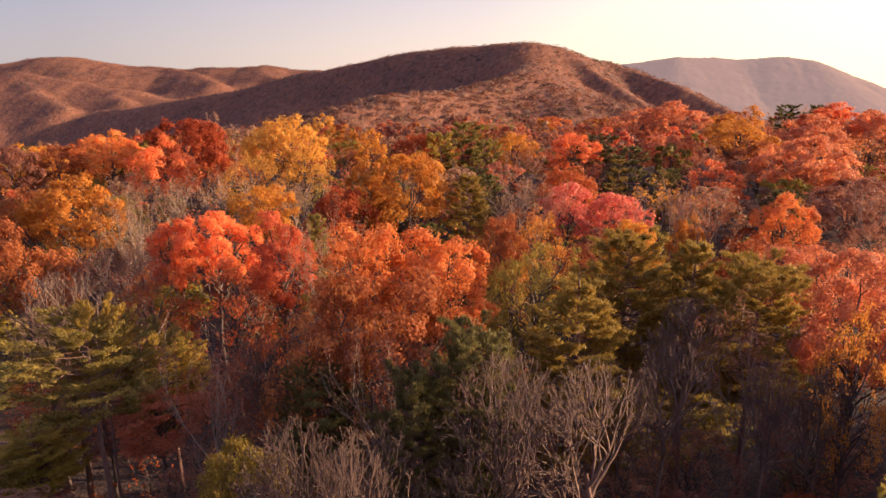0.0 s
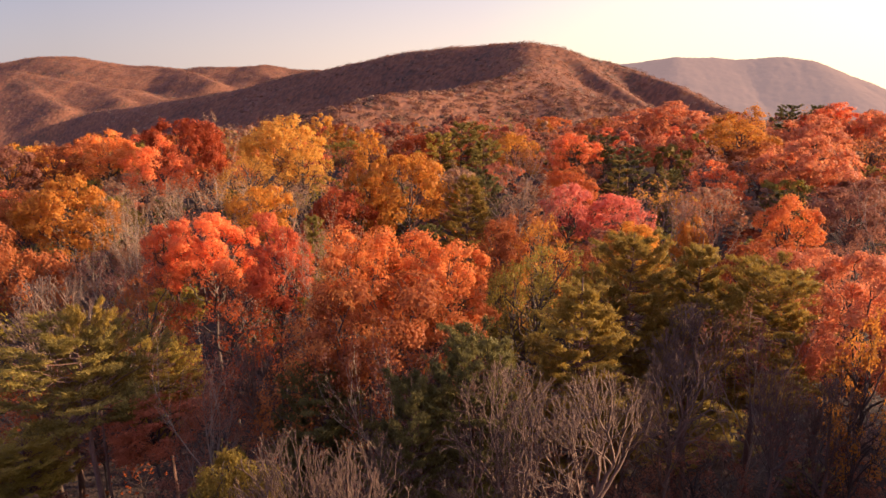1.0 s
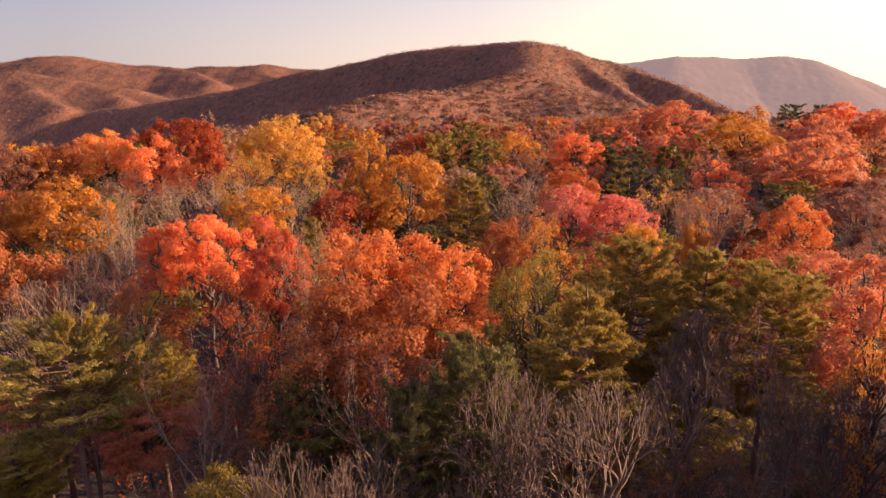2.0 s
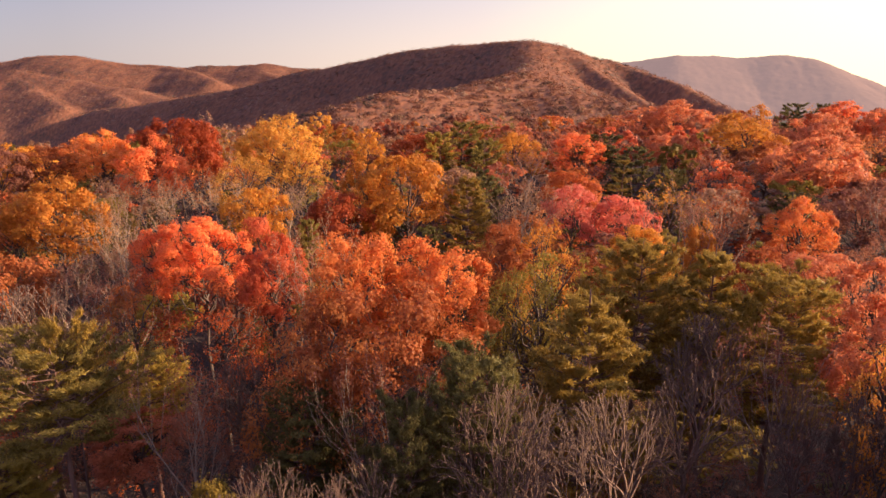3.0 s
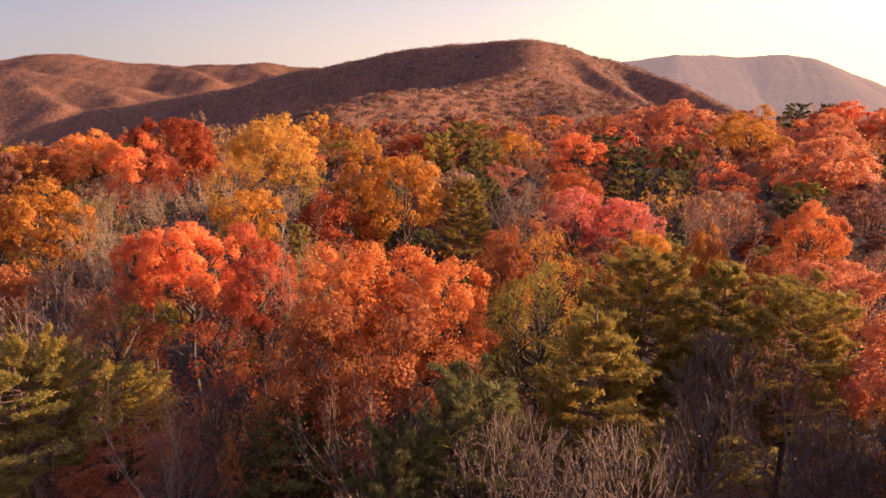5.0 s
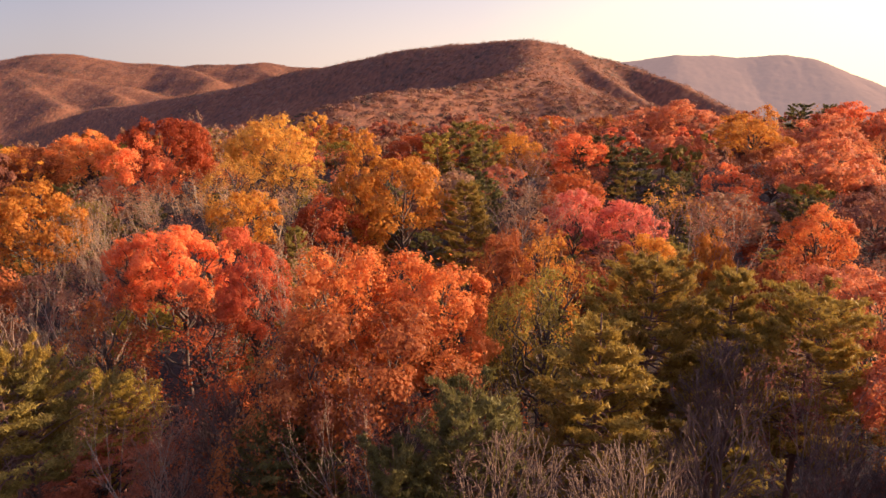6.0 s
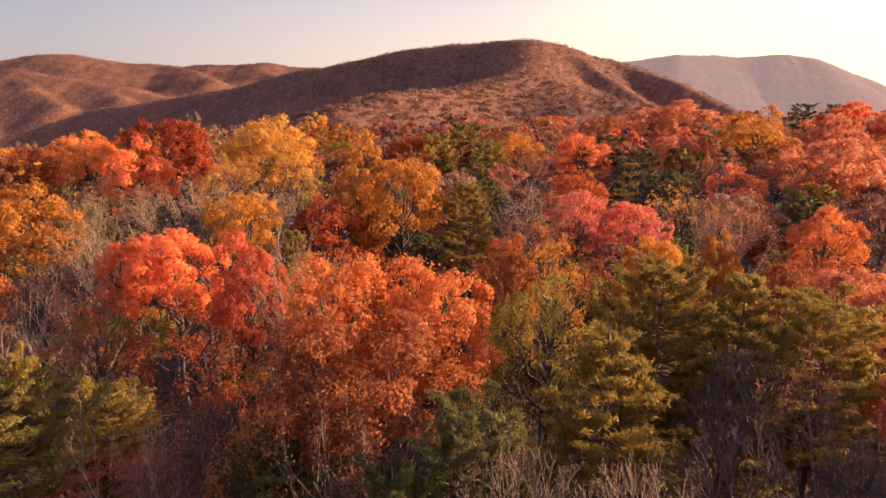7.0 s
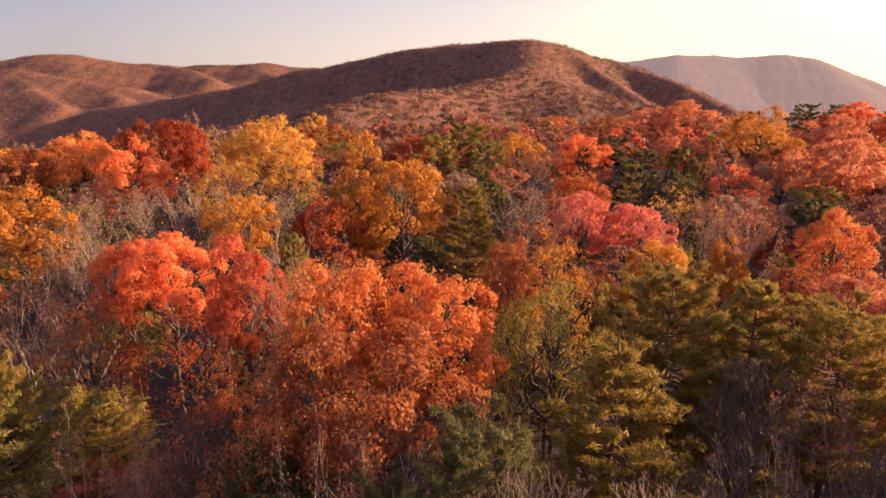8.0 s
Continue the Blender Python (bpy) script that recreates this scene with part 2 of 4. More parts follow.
KNOLLS = [
    [(-812, 1960, 79.7), (-701, 1860, 62.1), (-611, 1750, 40.1)],
    [(-577, 1960, 78.1), (-495, 1850, 60.4), (-418, 1740, 38.6)],
    [(-1151, 2000, 100.3), (-1034, 1920, 75.6), (-935, 1830, 46.5)],
    [(-1168, 1780, 52.0), (-1025, 1640, 19.2), (-878, 1500, -17.4)],
    [(-961, 1760, 37.2), (-847, 1650, 12.2), (-769, 1560, -2.3)],
]
FAR_MOUNTAIN = [(687, 2900, 100.9), (845, 2850, 120.9), (996, 2800, 140.0), (1140, 2800, 140.0), (1252, 2780, 130.2), (1425, 2750, 140.4), (1493, 2700, 127.4), (1604, 2600, 63.8), (1681, 2500, 8.4), (1881, 2400, -82.3)]
CANOPY = 14.0   # height of the woods on the hills
RIDGES = [(MAIN_CREST, 0.7, 35, 2.5), (SHOULDER, 0.7, 20, 2.0), (FRONT_SPUR, 0.52, 18, 2.0), (RIGHT_SPUR, 0.36, 25, 2.0), (SUB_SPUR, 0.72, 10, 1.5), (END_SPUR, 0.72, 10, 1.5), (LEFT_HILL, 0.36, 30, 4.0), (LEFT_RIDGE, 0.3, 40, 5.0), (LEFT_KNOLL, 0.34, 25, 6.0)] + [(knoll, 0.5, 16, 2.0) for knoll in KNOLLS]


def ground_height(px, py):
    px, py = np.asarray(px, float), np.asarray(py, float)
    near = 1.0 + 7.0 * np.clip((py - 60) / 120, 0, 1) ** 1.3 + 2.0 * np.clip(px / 90, -1, 1) * np.clip((py - 30) / 80, 0, 1)
    near = near - 0.30 * np.clip(py - 205, 0, 340) - 0.10 * np.clip(-px - 70, 0, 150) + 0.7 * swell(px, py, 45, 3)
    near = np.maximum(near, -40.0 - 35.0 * np.clip((-px - 100) / 200, 0, 1) - 50.0 * np.clip((px - 100) / 200, 0, 1)
                      - 75.0 * np.clip((-px - 350) / 300, 0, 1) * np.clip((py - 700) / 300, 0, 1))
    z = near
    for points, slope, width, rough in RIDGES:
        far = np.clip((np.hypot(px, py) - 300) / 250, 0, 1)
        z = soft_max(z, crest(points, px, py, slope, width) - 12.5 + far * rough * (swell(px, py, 260, len(points)) + 0.3 * swell(px, py, 80, 11)), 10.0)
    return z


def mesh_object(name, verts, faces, material, parent=None, label=""):
    """One mesh from arrays of corners and of equal-sided faces."""
    verts, faces = np.asarray(verts, np.float32), np.asarray(faces, np.int32)
    mesh = bpy.data.meshes.new(name)
    mesh.vertices.add(len(verts))
    mesh.vertices.foreach_set("co", verts.ravel())
    mesh.loops.add(faces.size)
    mesh.loops.foreach_set("vertex_index", faces.ravel())
    mesh.polygons.add(len(faces))
    mesh.polygons.foreach_set("loop_start", np.arange(0, faces.size, faces.shape[1], dtype=np.int32))
    mesh.update(calc_edges=True)
    mesh.validate()
    mesh.materials.append(material)
    ob = new(name, mesh)
    ob.parent = parent
    if label:
        tagged(ob, label)
    return ob


def build_ground():
    n, k = 250, 5.2
    u = np.linspace(-1, 1, n)
    line = 4900 * np.sinh(k * u) / np.sinh(k)
    gx, gy = np.meshgrid(line, line + 40)
    gz = ground_height(gx, gy)
    rim = np.clip((np.hypot(gx, gy) - 2600) / 600, 0, 1)
    gz = gz * (1 - rim) - 92.0 * rim
    idx = np.arange(n * n).reshape(n, n)
    faces = np.stack([idx[:-1, :-1], idx[:-1, 1:], idx[1:, 1:], idx[1:, :-1]], -1).reshape(-1, 4)
    ob = mesh_object("ground", np.stack([gx, gy, gz], -1).reshape(-1, 3), faces, LITTER)
    ob.data.polygons.foreach_set("use_smooth", np.ones(len(faces), bool))
    return tagged(ob, "rolling forest floor covered with brown fallen leaves", "ground", kind="structure")


build_ground()

# ---- distant woods ----
def leaf_chips(centres, normals, length, breadth, rng, along=None):
    """Small three-cornered leaves, each with its own turn."""
    n = len(centres)
    normals = normals / (np.linalg.norm(normals, axis=1, keepdims=True) + 1e-9)
    if along is None:
        along = rng.normal(size=(n, 3))
    along = along - normals * (along * normals).sum(1, keepdims=True)
    along /= np.linalg.norm(along, axis=1, keepdims=True) + 1e-9
    across = np.cross(normals, along)
    a, b = (np.asarray(length) * np.ones(n))[:, None], (np.asarray(breadth) * np.ones(n))[:, None]
    verts = np.stack([centres - along * a / 2 - across * b / 2, centres - along * a / 2 + across * b / 2, centres + along * a / 2], 1)
    return verts.reshape(-1, 3), np.arange(3 * n).reshape(n, 3)


def far_wood(name, label, material, near, far, left, right, spacing, sprays, seed):
    """A wooded slope seen from afar: crown beside crown over the terrain in a sector of the plan, each a heap of leaf sprays, with a rough understorey between them."""
    rng = np.random.RandomState(seed)
    # the understorey
    angle, dist = np.meshgrid(np.radians(np.linspace(left, right, 420)), np.linspace(near, far, 170))
    gx, gy = np.sin(angle) * dist, np.cos(angle) * dist
    floor = np.stack([gx, gy, ground_height(gx, gy) + CANOPY - 4.0 + rng.uniform(-0.5, 0.5, gx.shape)], -1).reshape(-1, 3)
    idx = np.arange(gx.size).reshape(gx.shape)
    quads = np.stack([idx[:-1, :-1], idx[:-1, 1:], idx[1:, 1:], idx[1:, :-1]], -1).reshape(-1, 4)
    under = np.concatenate([quads[:, (0, 2, 1)], quads[:, (0, 3, 2)]])
    # one crown in each cell of a jittered grid
    reach = far * 1.02
    cx, cy = np.meshgrid(np.arange(-reach, reach, spacing), np.arange(near * 0.6, reach, spacing))
    cx = (cx + rng.uniform(-0.48, 0.48, cx.shape) * spacing).ravel()
    cy = (cy + rng.uniform(-0.48, 0.48, cy.shape) * spacing).ravel()
    turn, out = np.degrees(np.arctan2(cx, cy)), np.hypot(cx, cy)
    inside = (turn > left) & (turn < right) & (out > near) & (out < far)
    cx, cy = cx[inside], cy[inside]
    wide = spacing * rng.uniform(0.34, 0.72, len(cx))
    tall = wide * rng.uniform(0.5, 0.95, len(cx))
    cz = ground_height(cx, cy) + CANOPY - 4.4
    tone = np.clip(rng.normal(0.5, 0.27, len(cx)), 0, 1)
    own = rng.choice(len(cx), sprays, p=wide ** 2 / (wide ** 2).sum())
    d = rng.normal(size=(sprays, 3))
    d[:, 2] = np.abs(d[:, 2])
    d /= np.linalg.norm(d, axis=1, keepdims=True)
    spot = np.stack([cx, cy, cz], -1)[own] + d * np.stack([wide, wide, tall], -1)[own] * rng.uniform(0.66, 1.02, (sprays, 1))
    size = spacing * rng.uniform(0.11, 0.23, sprays)
    v, f = leaf_chips(spot, d * (0.7, 0.7, 1) + (0, 0, 0.35) + rng.normal(size=d.shape) * 0.32, size, size * 0.8, rng)
    ob = mesh_object(name, np.concatenate([floor, v]), np.concatenate([under, f + len(floor)]), material)
    tones = np.concatenate([rng.uniform(0.15, 0.65, len(floor)), np.repeat(tone[own], 3)]).astype(np.float32)
    ob.data.attributes.new("crown_tone", "FLOAT", "POINT").data.foreach_set("value", tones)
    ob.data.polygons.foreach_set("use_smooth", np.ones(len(ob.data.polygons), bool))
    return tagged(ob, label, "wood", kind="stuff")


def far_mountain():
    """The pale mountain at the end of the valley."""
    gx, gy = np.meshgrid(np.arange(450, 2700, 10.0), np.arange(2050, 3150, 10.0))
    rng = np.random.RandomState(6)
    gz = crest(FAR_MOUNTAIN, gx, gy, 0.5, 40) + 2 * swell(gx, gy, 330, 4) + 1.0 * swell(gx, gy, 140, 5) + rng.uniform(-1.6, 1.6, gx.shape)
    gz = np.maximum(gz, -110)
    idx = np.arange(gx.size).reshape(gx.shape)
    faces = np.stack([idx[:-1, :-1], idx[:-1, 1:], idx[1:, 1:], idx[1:, :-1]], -1).reshape(-1, 4)
    ob = mesh_object("backdrop", np.stack([gx, gy, gz], -1).reshape(-1, 3), faces, painted_haze_material())
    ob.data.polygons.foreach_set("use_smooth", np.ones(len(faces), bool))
    return tagged(ob, "distant wooded mountain with evening haze painted on as a pale glow", "mountain", kind="structure")


AUTUMN = [(0.05, (0.072, 0.062, 0.042)), (0.25, (0.172, 0.088, 0.060)), (0.45, (0.285, 0.115, 0.067)), (0.65, (0.350, 0.160, 0.089)), (0.8, (0.375, 0.222, 0.138)), (1.0, (0.400, 0.295, 0.205))]
WOOD_FAR = far_wood_material("canopy_autumn", AUTUMN)
far_wood("hillside_wood", "autumn wood of rust and tan crowns on a rounded hill spur", WOOD_FAR, 245, 700, -40, 40, 8.2, 260000, 1)
far_wood("mountain_wood", "brown autumn wood covering the mountain slopes", WOOD_FAR, 700, 1420, -38, 42, 7.8, 330000, 2)
far_wood("ridge_wood", "reddish autumn wood on the rolling hills beyond", WOOD_FAR, 1420, 2480, -38, 2, 9.5, 150000, 3)
far_mountain()

# ---- trees: shared shapes ----
def tubes(branches, sides):
    """Corners and faces of tapered limbs; each is (points, radii)."""
    verts, faces, base = [], [], 0
    ring = np.arange(sides) * 2 * np.pi / sides
    for points, radii in branches:
        points = np.asarray(points, float)
        way = np.gradient(points, axis=0)
        way /= np.linalg.norm(way, axis=1, keepdims=True) + 1e-9
        side = np.cross(way, (0.31, 0.77, 0.56))
        side /= np.linalg.norm(side, axis=1, keepdims=True) + 1e-9
        other = np.cross(way, side)
        r = np.asarray(radii, float)[:, None, None]
        rings = points[:, None] + r * (np.cos(ring)[None, :, None] * side[:, None] + np.sin(ring)[None, :, None] * other[:, None])
        verts.append(rings.reshape(-1, 3))
        n = len(points)
        i = (np.arange(n - 1)[:, None] * sides + np.arange(sides)[None]).ravel() + base
        j = (np.arange(n - 1)[:, None] * sides + (np.arange(sides)[None] + 1) % sides).ravel() + base
        faces.append(np.stack([i, j, j + sides, i + sides], -1))
        base += n * sides
    return np.concatenate(verts), np.concatenate(faces)


def bent(start, end, rng, steps=5, sag=0.0, wander=0.06):
    """A gently crooked line from start to end that first climbs and then spreads (sag below 0: the other way)."""
    start, end = np.asarray(start, float), np.asarray(end, float)
    s = np.linspace(0, 1, steps)[:, None]
    line = start + (end - start) * s
    reach = np.linalg.norm(end - start)
    line[:, 2] += sag * reach * (s * (1 - s))[:, 0] * 2
    line[1:-1] += rng.normal(size=(steps - 2, 3)) * reach * wander
    return line


PATTERNS = {}


def broadleaf(seed, leaves, leaf_size, lobes, detail, sparse=0.0, height=18.0, width=10.0, crown_base=0.34, lump=0.15, tufts=11):
    """A leafy tree 18 m high and 10 m wide: trunk, limbs and a crown of leaf masses with gaps between them."""
    rng = np.random.RandomState(seed)
    root = new("broadleaf_tree")
    zc, hc = height * (crown_base + 1) / 2, height * (1 - crown_base) / 2
    lean = rng.uniform(-0.5, 0.5, 2)
    trunk_line = bent((0, 0, -0.6), (lean[0], lean[1], height * 0.72), rng, 8, 0, 0.008)
    trunk_r = np.linspace(0.26, 0.07, 8)
    trunk_r[0] = 0.4
    v, f = tubes([(trunk_line, trunk_r)], 8 if detail > 0 else 4)
    mesh_object("trunk", v, f, BARK_GREY, root)
    centres, sizes, limbs = [], [], []
    for n in range(lobes):
        u = (n + 0.5) / lobes
        phi = n * 2.39996 + rng.uniform(-0.5, 0.5)
        cz = 1 - 1.55 * u
        ring = math.sqrt(max(0.0, 1 - cz * cz))
        reach = rng.uniform(0.60, 0.96)
        if cz < -0.2:
            reach *= 0.85
        c = np.array([lean[0] * 0.6 + width / 2 * ring * math.cos(phi) * reach, lean[1] * 0.6 + width / 2 * ring * math.sin(phi) * reach, zc + hc * cz * reach * rng.uniform(0.9, 1.1)])
        centres.append(c)
        sizes.append(width * lump * rng.uniform(0.72, 1.28))
        foot = trunk_line[3] + (trunk_line[7] - trunk_line[3]) * min(1.0, max(0.0, (c[2] - height * 0.42) / (height * 0.5)))
        main = bent(foot, c, rng, 6, 0.12, 0.05)
        limbs.append([(main, np.linspace(0.11, 0.035, 6))])
        if detail > 0:
            for _ in range(detail):
                d = rng.normal(size=3) + (0, 0, 0.6)
                tip = c + d / np.linalg.norm(d) * sizes[-1] * rng.uniform(0.8, 1.15)
                limbs[-1].append((bent(main[rng.randint(3, 6)], tip, rng, 4, 0.1, 0.07), np.linspace(0.035, 0.01, 4)))
    if detail >= 0:
        v, f = tubes([b for limb in limbs for b in limb], 4 if detail > 0 else 3)
        tagged(mesh_object("branchwork", v, f, BARK_GREY, root), kind="stuff")
    # every leaf mass is a heap of tufts, which stand out of its upper and outer side
    centres, sizes = np.array(centres), np.array(sizes)
    outward = centres - (0, 0, zc - hc * 0.3)
    outward /= np.linalg.norm(outward, axis=1, keepdims=True) + 1e-9
    aim = rng.normal(size=(lobes, tufts, 3)) + 0.7 * outward[:, None] + (0, 0, 0.35)
    aim /= np.linalg.norm(aim, axis=2, keepdims=True)
    heart = (centres[:, None] + aim * (sizes[:, None, None] * rng.uniform(0.55, 1.0, (lobes, tufts, 1))) * (1, 1, 0.85)).reshape(-1, 3)
    girth = (sizes[:, None] * rng.uniform(0.26, 0.5, (lobes, tufts))).ravel()
    aim = aim.reshape(-1, 3)
    pick = rng.choice(len(heart), leaves, p=girth ** 2 / (girth ** 2).sum())
    d = rng.normal(size=(leaves, 3)) + 0.5 * aim[pick] + (0, 0, 0.25)
    d /= np.linalg.norm(d, axis=1, keepdims=True)
    where = heart[pick] + d * (girth[pick] * rng.uniform(0.55, 1.12, leaves))[:, None] * (1.1, 1.1, 0.8)
    loose = rng.uniform(0, 1, leaves) < 0.07
    where[loose] += rng.normal(size=(loose.sum(), 3)) * 0.35
    normals = d + 0.4 * aim[pick] + rng.normal(size=where.shape) * 0.38
    if sparse:
        holes = swell(where[:, 0] + where[:, 2] * 0.7, where[:, 1] - where[:, 2] * 0.6, 2.3, seed)
        where, normals = where[holes > sparse], normals[holes > sparse]
    size = leaf_size * rng.uniform(0.6, 1.35, len(where))
    v, f = leaf_chips(where, normals, size, size * 0.8, rng)
    mesh_object("crown", v, f, LEAF["red"], root)
    return root


def bare_tree(seed, counts, leaves=0, bark=BARK_PALE, height=18.0, width=9.0, fork=0.42, leaf_size=0.3, limbs=9, coarse=False, limb_radius=0.08, lift=0.6):
    """A leafless tree: a trunk that forks into rising limbs with ever finer twigs; a few leaves may hang on."""
    rng = np.random.RandomState(seed)
    root = new("bare_tree")
    trunk = bent((0, 0, -0.6), (rng.uniform(-0.5, 0.5), rng.uniform(-0.5, 0.5), height * 0.72), rng, 8, 0, 0.012)
    radii = np.linspace(0.22, 0.07, 8)
    radii[0] = 0.34
    v, f = tubes([(trunk, radii)], 3 if coarse else 7)
    mesh_object("trunk", v, f, bark, root)
    tips, twigs = [], []

    def twig(lot, start, way, length, radius, level):
        steps = (3, 3, 3) if coarse else (6, 4, 3)
        steps = steps[min(level, 2)]
        pts = [np.asarray(start, float)]
        way = np.asarray(way, float)
        for _ in range(steps - 1):
            way = way + rng.normal(size=3) * (0.07, 0.12, 0.18, 0.22)[level] + (0, 0, 0.06)
            way /= np.linalg.norm(way)
            pts.append(pts[-1] + way * length / (steps - 1))
        lot.append((np.array(pts), np.linspace(radius, radius * 0.45, steps)))
        if level >= len(counts):
            tips.append(pts[-1])
            return
        for k in range(counts[level]):
            at = (0.3 + 0.7 * (k + rng.uniform(0, 1)) / counts[level]) * (steps - 1)
            i = min(int(at), steps - 2)
            p = pts[i] + (pts[i + 1] - pts[i]) * (at - i)
            side = rng.normal(size=3)
            side -= way * (side @ way)
            side /= np.linalg.norm(side) + 1e-9
            out = way * rng.uniform(0.7, 1.1) + side * rng.uniform(0.45, 0.8) + np.array((0, 0, 0.12))
            twig(lot, p, out / np.linalg.norm(out), length * rng.uniform(0.34, 0.55), max(radius * 0.48, 0.013), level + 1)

    for k in range(limbs):
        s = fork + (0.97 - fork) * (k / (limbs - 1)) ** 0.9
        i = min(int(s * 7), 6)
        p = trunk[i] + (trunk[i + 1] - trunk[i]) * (s * 7 - i)
        phi = k * 2.4 + rng.uniform(-0.4, 0.4)
        rise = rng.uniform(lift, lift + 0.75) + 1.5 * max(0.0, (s - fork) / (1 - fork)) ** 3
        way = np.array((math.cos(phi), math.sin(phi), rise))
        way /= np.linalg.norm(way)
        lot = []
        # limbs end on a dome
        room = min((height * 0.97 - p[2]) / max(way[2] + 0.15, 0.2), width * 0.62 / max(0.25, math.hypot(way[0], way[1])))
        twig(lot, p, way, room * rng.uniform(0.82, 1.02), limb_radius * (1.2 - 0.4 * s), 0)
        v, f = tubes(lot[:1], 3 if coarse else 6)
        mesh_object("limb", v, f, bark, root)
        twigs += lot[1:]
    v, f = tubes(twigs, 3)
    tagged(mesh_object("twigwork", v, f, bark, root), kind="stuff")
    if leaves:
        tips = np.array(tips)
        where = tips[rng.choice(len(tips), leaves)] + rng.normal(size=(leaves, 3)) * 0.28
        size = leaf_size * rng.uniform(0.6, 1.3, leaves)
        v, f = leaf_chips(where, rng.normal(size=(leaves, 3)), size, size * 0.7, rng)
        mesh_object("crown", v, f, LEAF["brown"], root)
    return root


def fan_tree(seed, height=18.0, radius=3.6, base=11.2, limbs=6, depth=5):
    """A leafless tree whose limbs part again and again, curving upward into a rounded fan of twigs."""
    rng = np.random.RandomState(seed)
    root = new("bare_tree")
    lean = rng.uniform(-0.3, 0.3, 2)
    trunk = bent((0, 0, -0.6), (lean[0], lean[1], base + 1.2), rng, 8, 0, 0.012)
    radii = np.linspace(0.22, 0.11, 8)
    radii[0] = 0.34
    v, f = tubes([(trunk, radii)], 7)
    mesh_object("trunk", v, f, BARK_ROSY, root)
    hub, tall = np.array((lean[0], lean[1], base)), height - base

    def room(p, way):
        """How far a twig can grow from p before it leaves the rounded crown."""
        a, d = (p - hub) / (radius, radius, tall), way / (radius, radius, tall)
        half, gap = a @ d, a @ a - 1.0
        return max(0.25, (-half + math.sqrt(max(half * half - (d @ d) * gap, 0.0))) / (d @ d))

    twigs = []

    def grow(p, way, length, thick, level):
        steps = 7 if level == 0 else 4 if level < 4 else 3
        pts = [np.asarray(p, float)]
        for _ in range(steps - 1):
            way = way + rng.normal(size=3) * 0.11 + (0, 0, 0.07 if level else 0.14)
            way = way / np.linalg.norm(way)
            pts.append(pts[-1] + way * length / (steps - 1))
        end = max(thick * 0.76, 0.013)
        if level == 0:
            v, f = tubes([(np.array(pts), np.linspace(thick, end, steps))], 6)
            mesh_object("limb", v, f, BARK_PALE, root)
        else:
            twigs.append((np.array(pts), np.linspace(thick, end, steps)))
        if level >= depth:
            return
        side = np.cross(way, rng.normal(size=3))
        side /= np.linalg.norm(side)
        starts = [(pts[-1], 1), (pts[-1], -1)]
        if rng.uniform() < 0.42 or level < 2:
            starts.append((pts[rng.randint(1, steps - 1)], rng.choice((-1, 1))))
        for n, (q, sign) in enumerate(starts):
            spread = rng.uniform(0.25, 0.62) if n < 2 else rng.uniform(0.55, 0.9)
            out = way + sign * side * spread + rng.normal(size=3) * 0.12
            out /= np.linalg.norm(out)
            reach = min(length * rng.uniform(0.62, 0.9), room(q, out))
            grow(q, out, reach, max(end * (0.88 if n < 2 else 0.7), 0.018), level + 1)

    for k in range(limbs):
        turn = k * 2 * math.pi / limbs + rng.uniform(-0.35, 0.35)
        tilt = 1.12 * rng.uniform(0.45, 1.0) if k else 0.12
        s = 7 * (0.98 - 0.25 * rng.uniform(0, 1))
        i = min(int(s), 6)
        p = trunk[i] + (trunk[i + 1] - trunk[i]) * (s - i)
        way = np.array((math.cos(turn) * math.sin(tilt), math.sin(turn) * math.sin(tilt), math.cos(tilt)))
        grow(p, way, min(tall * rng.uniform(0.30, 0.42), room(p, way) * 0.5), rng.uniform(0.08, 0.11), 0)
    v, f = tubes(twigs, 3)
    tagged(mesh_object("twigwork", v, f, BARK_PALE, root), kind="stuff")
    return root


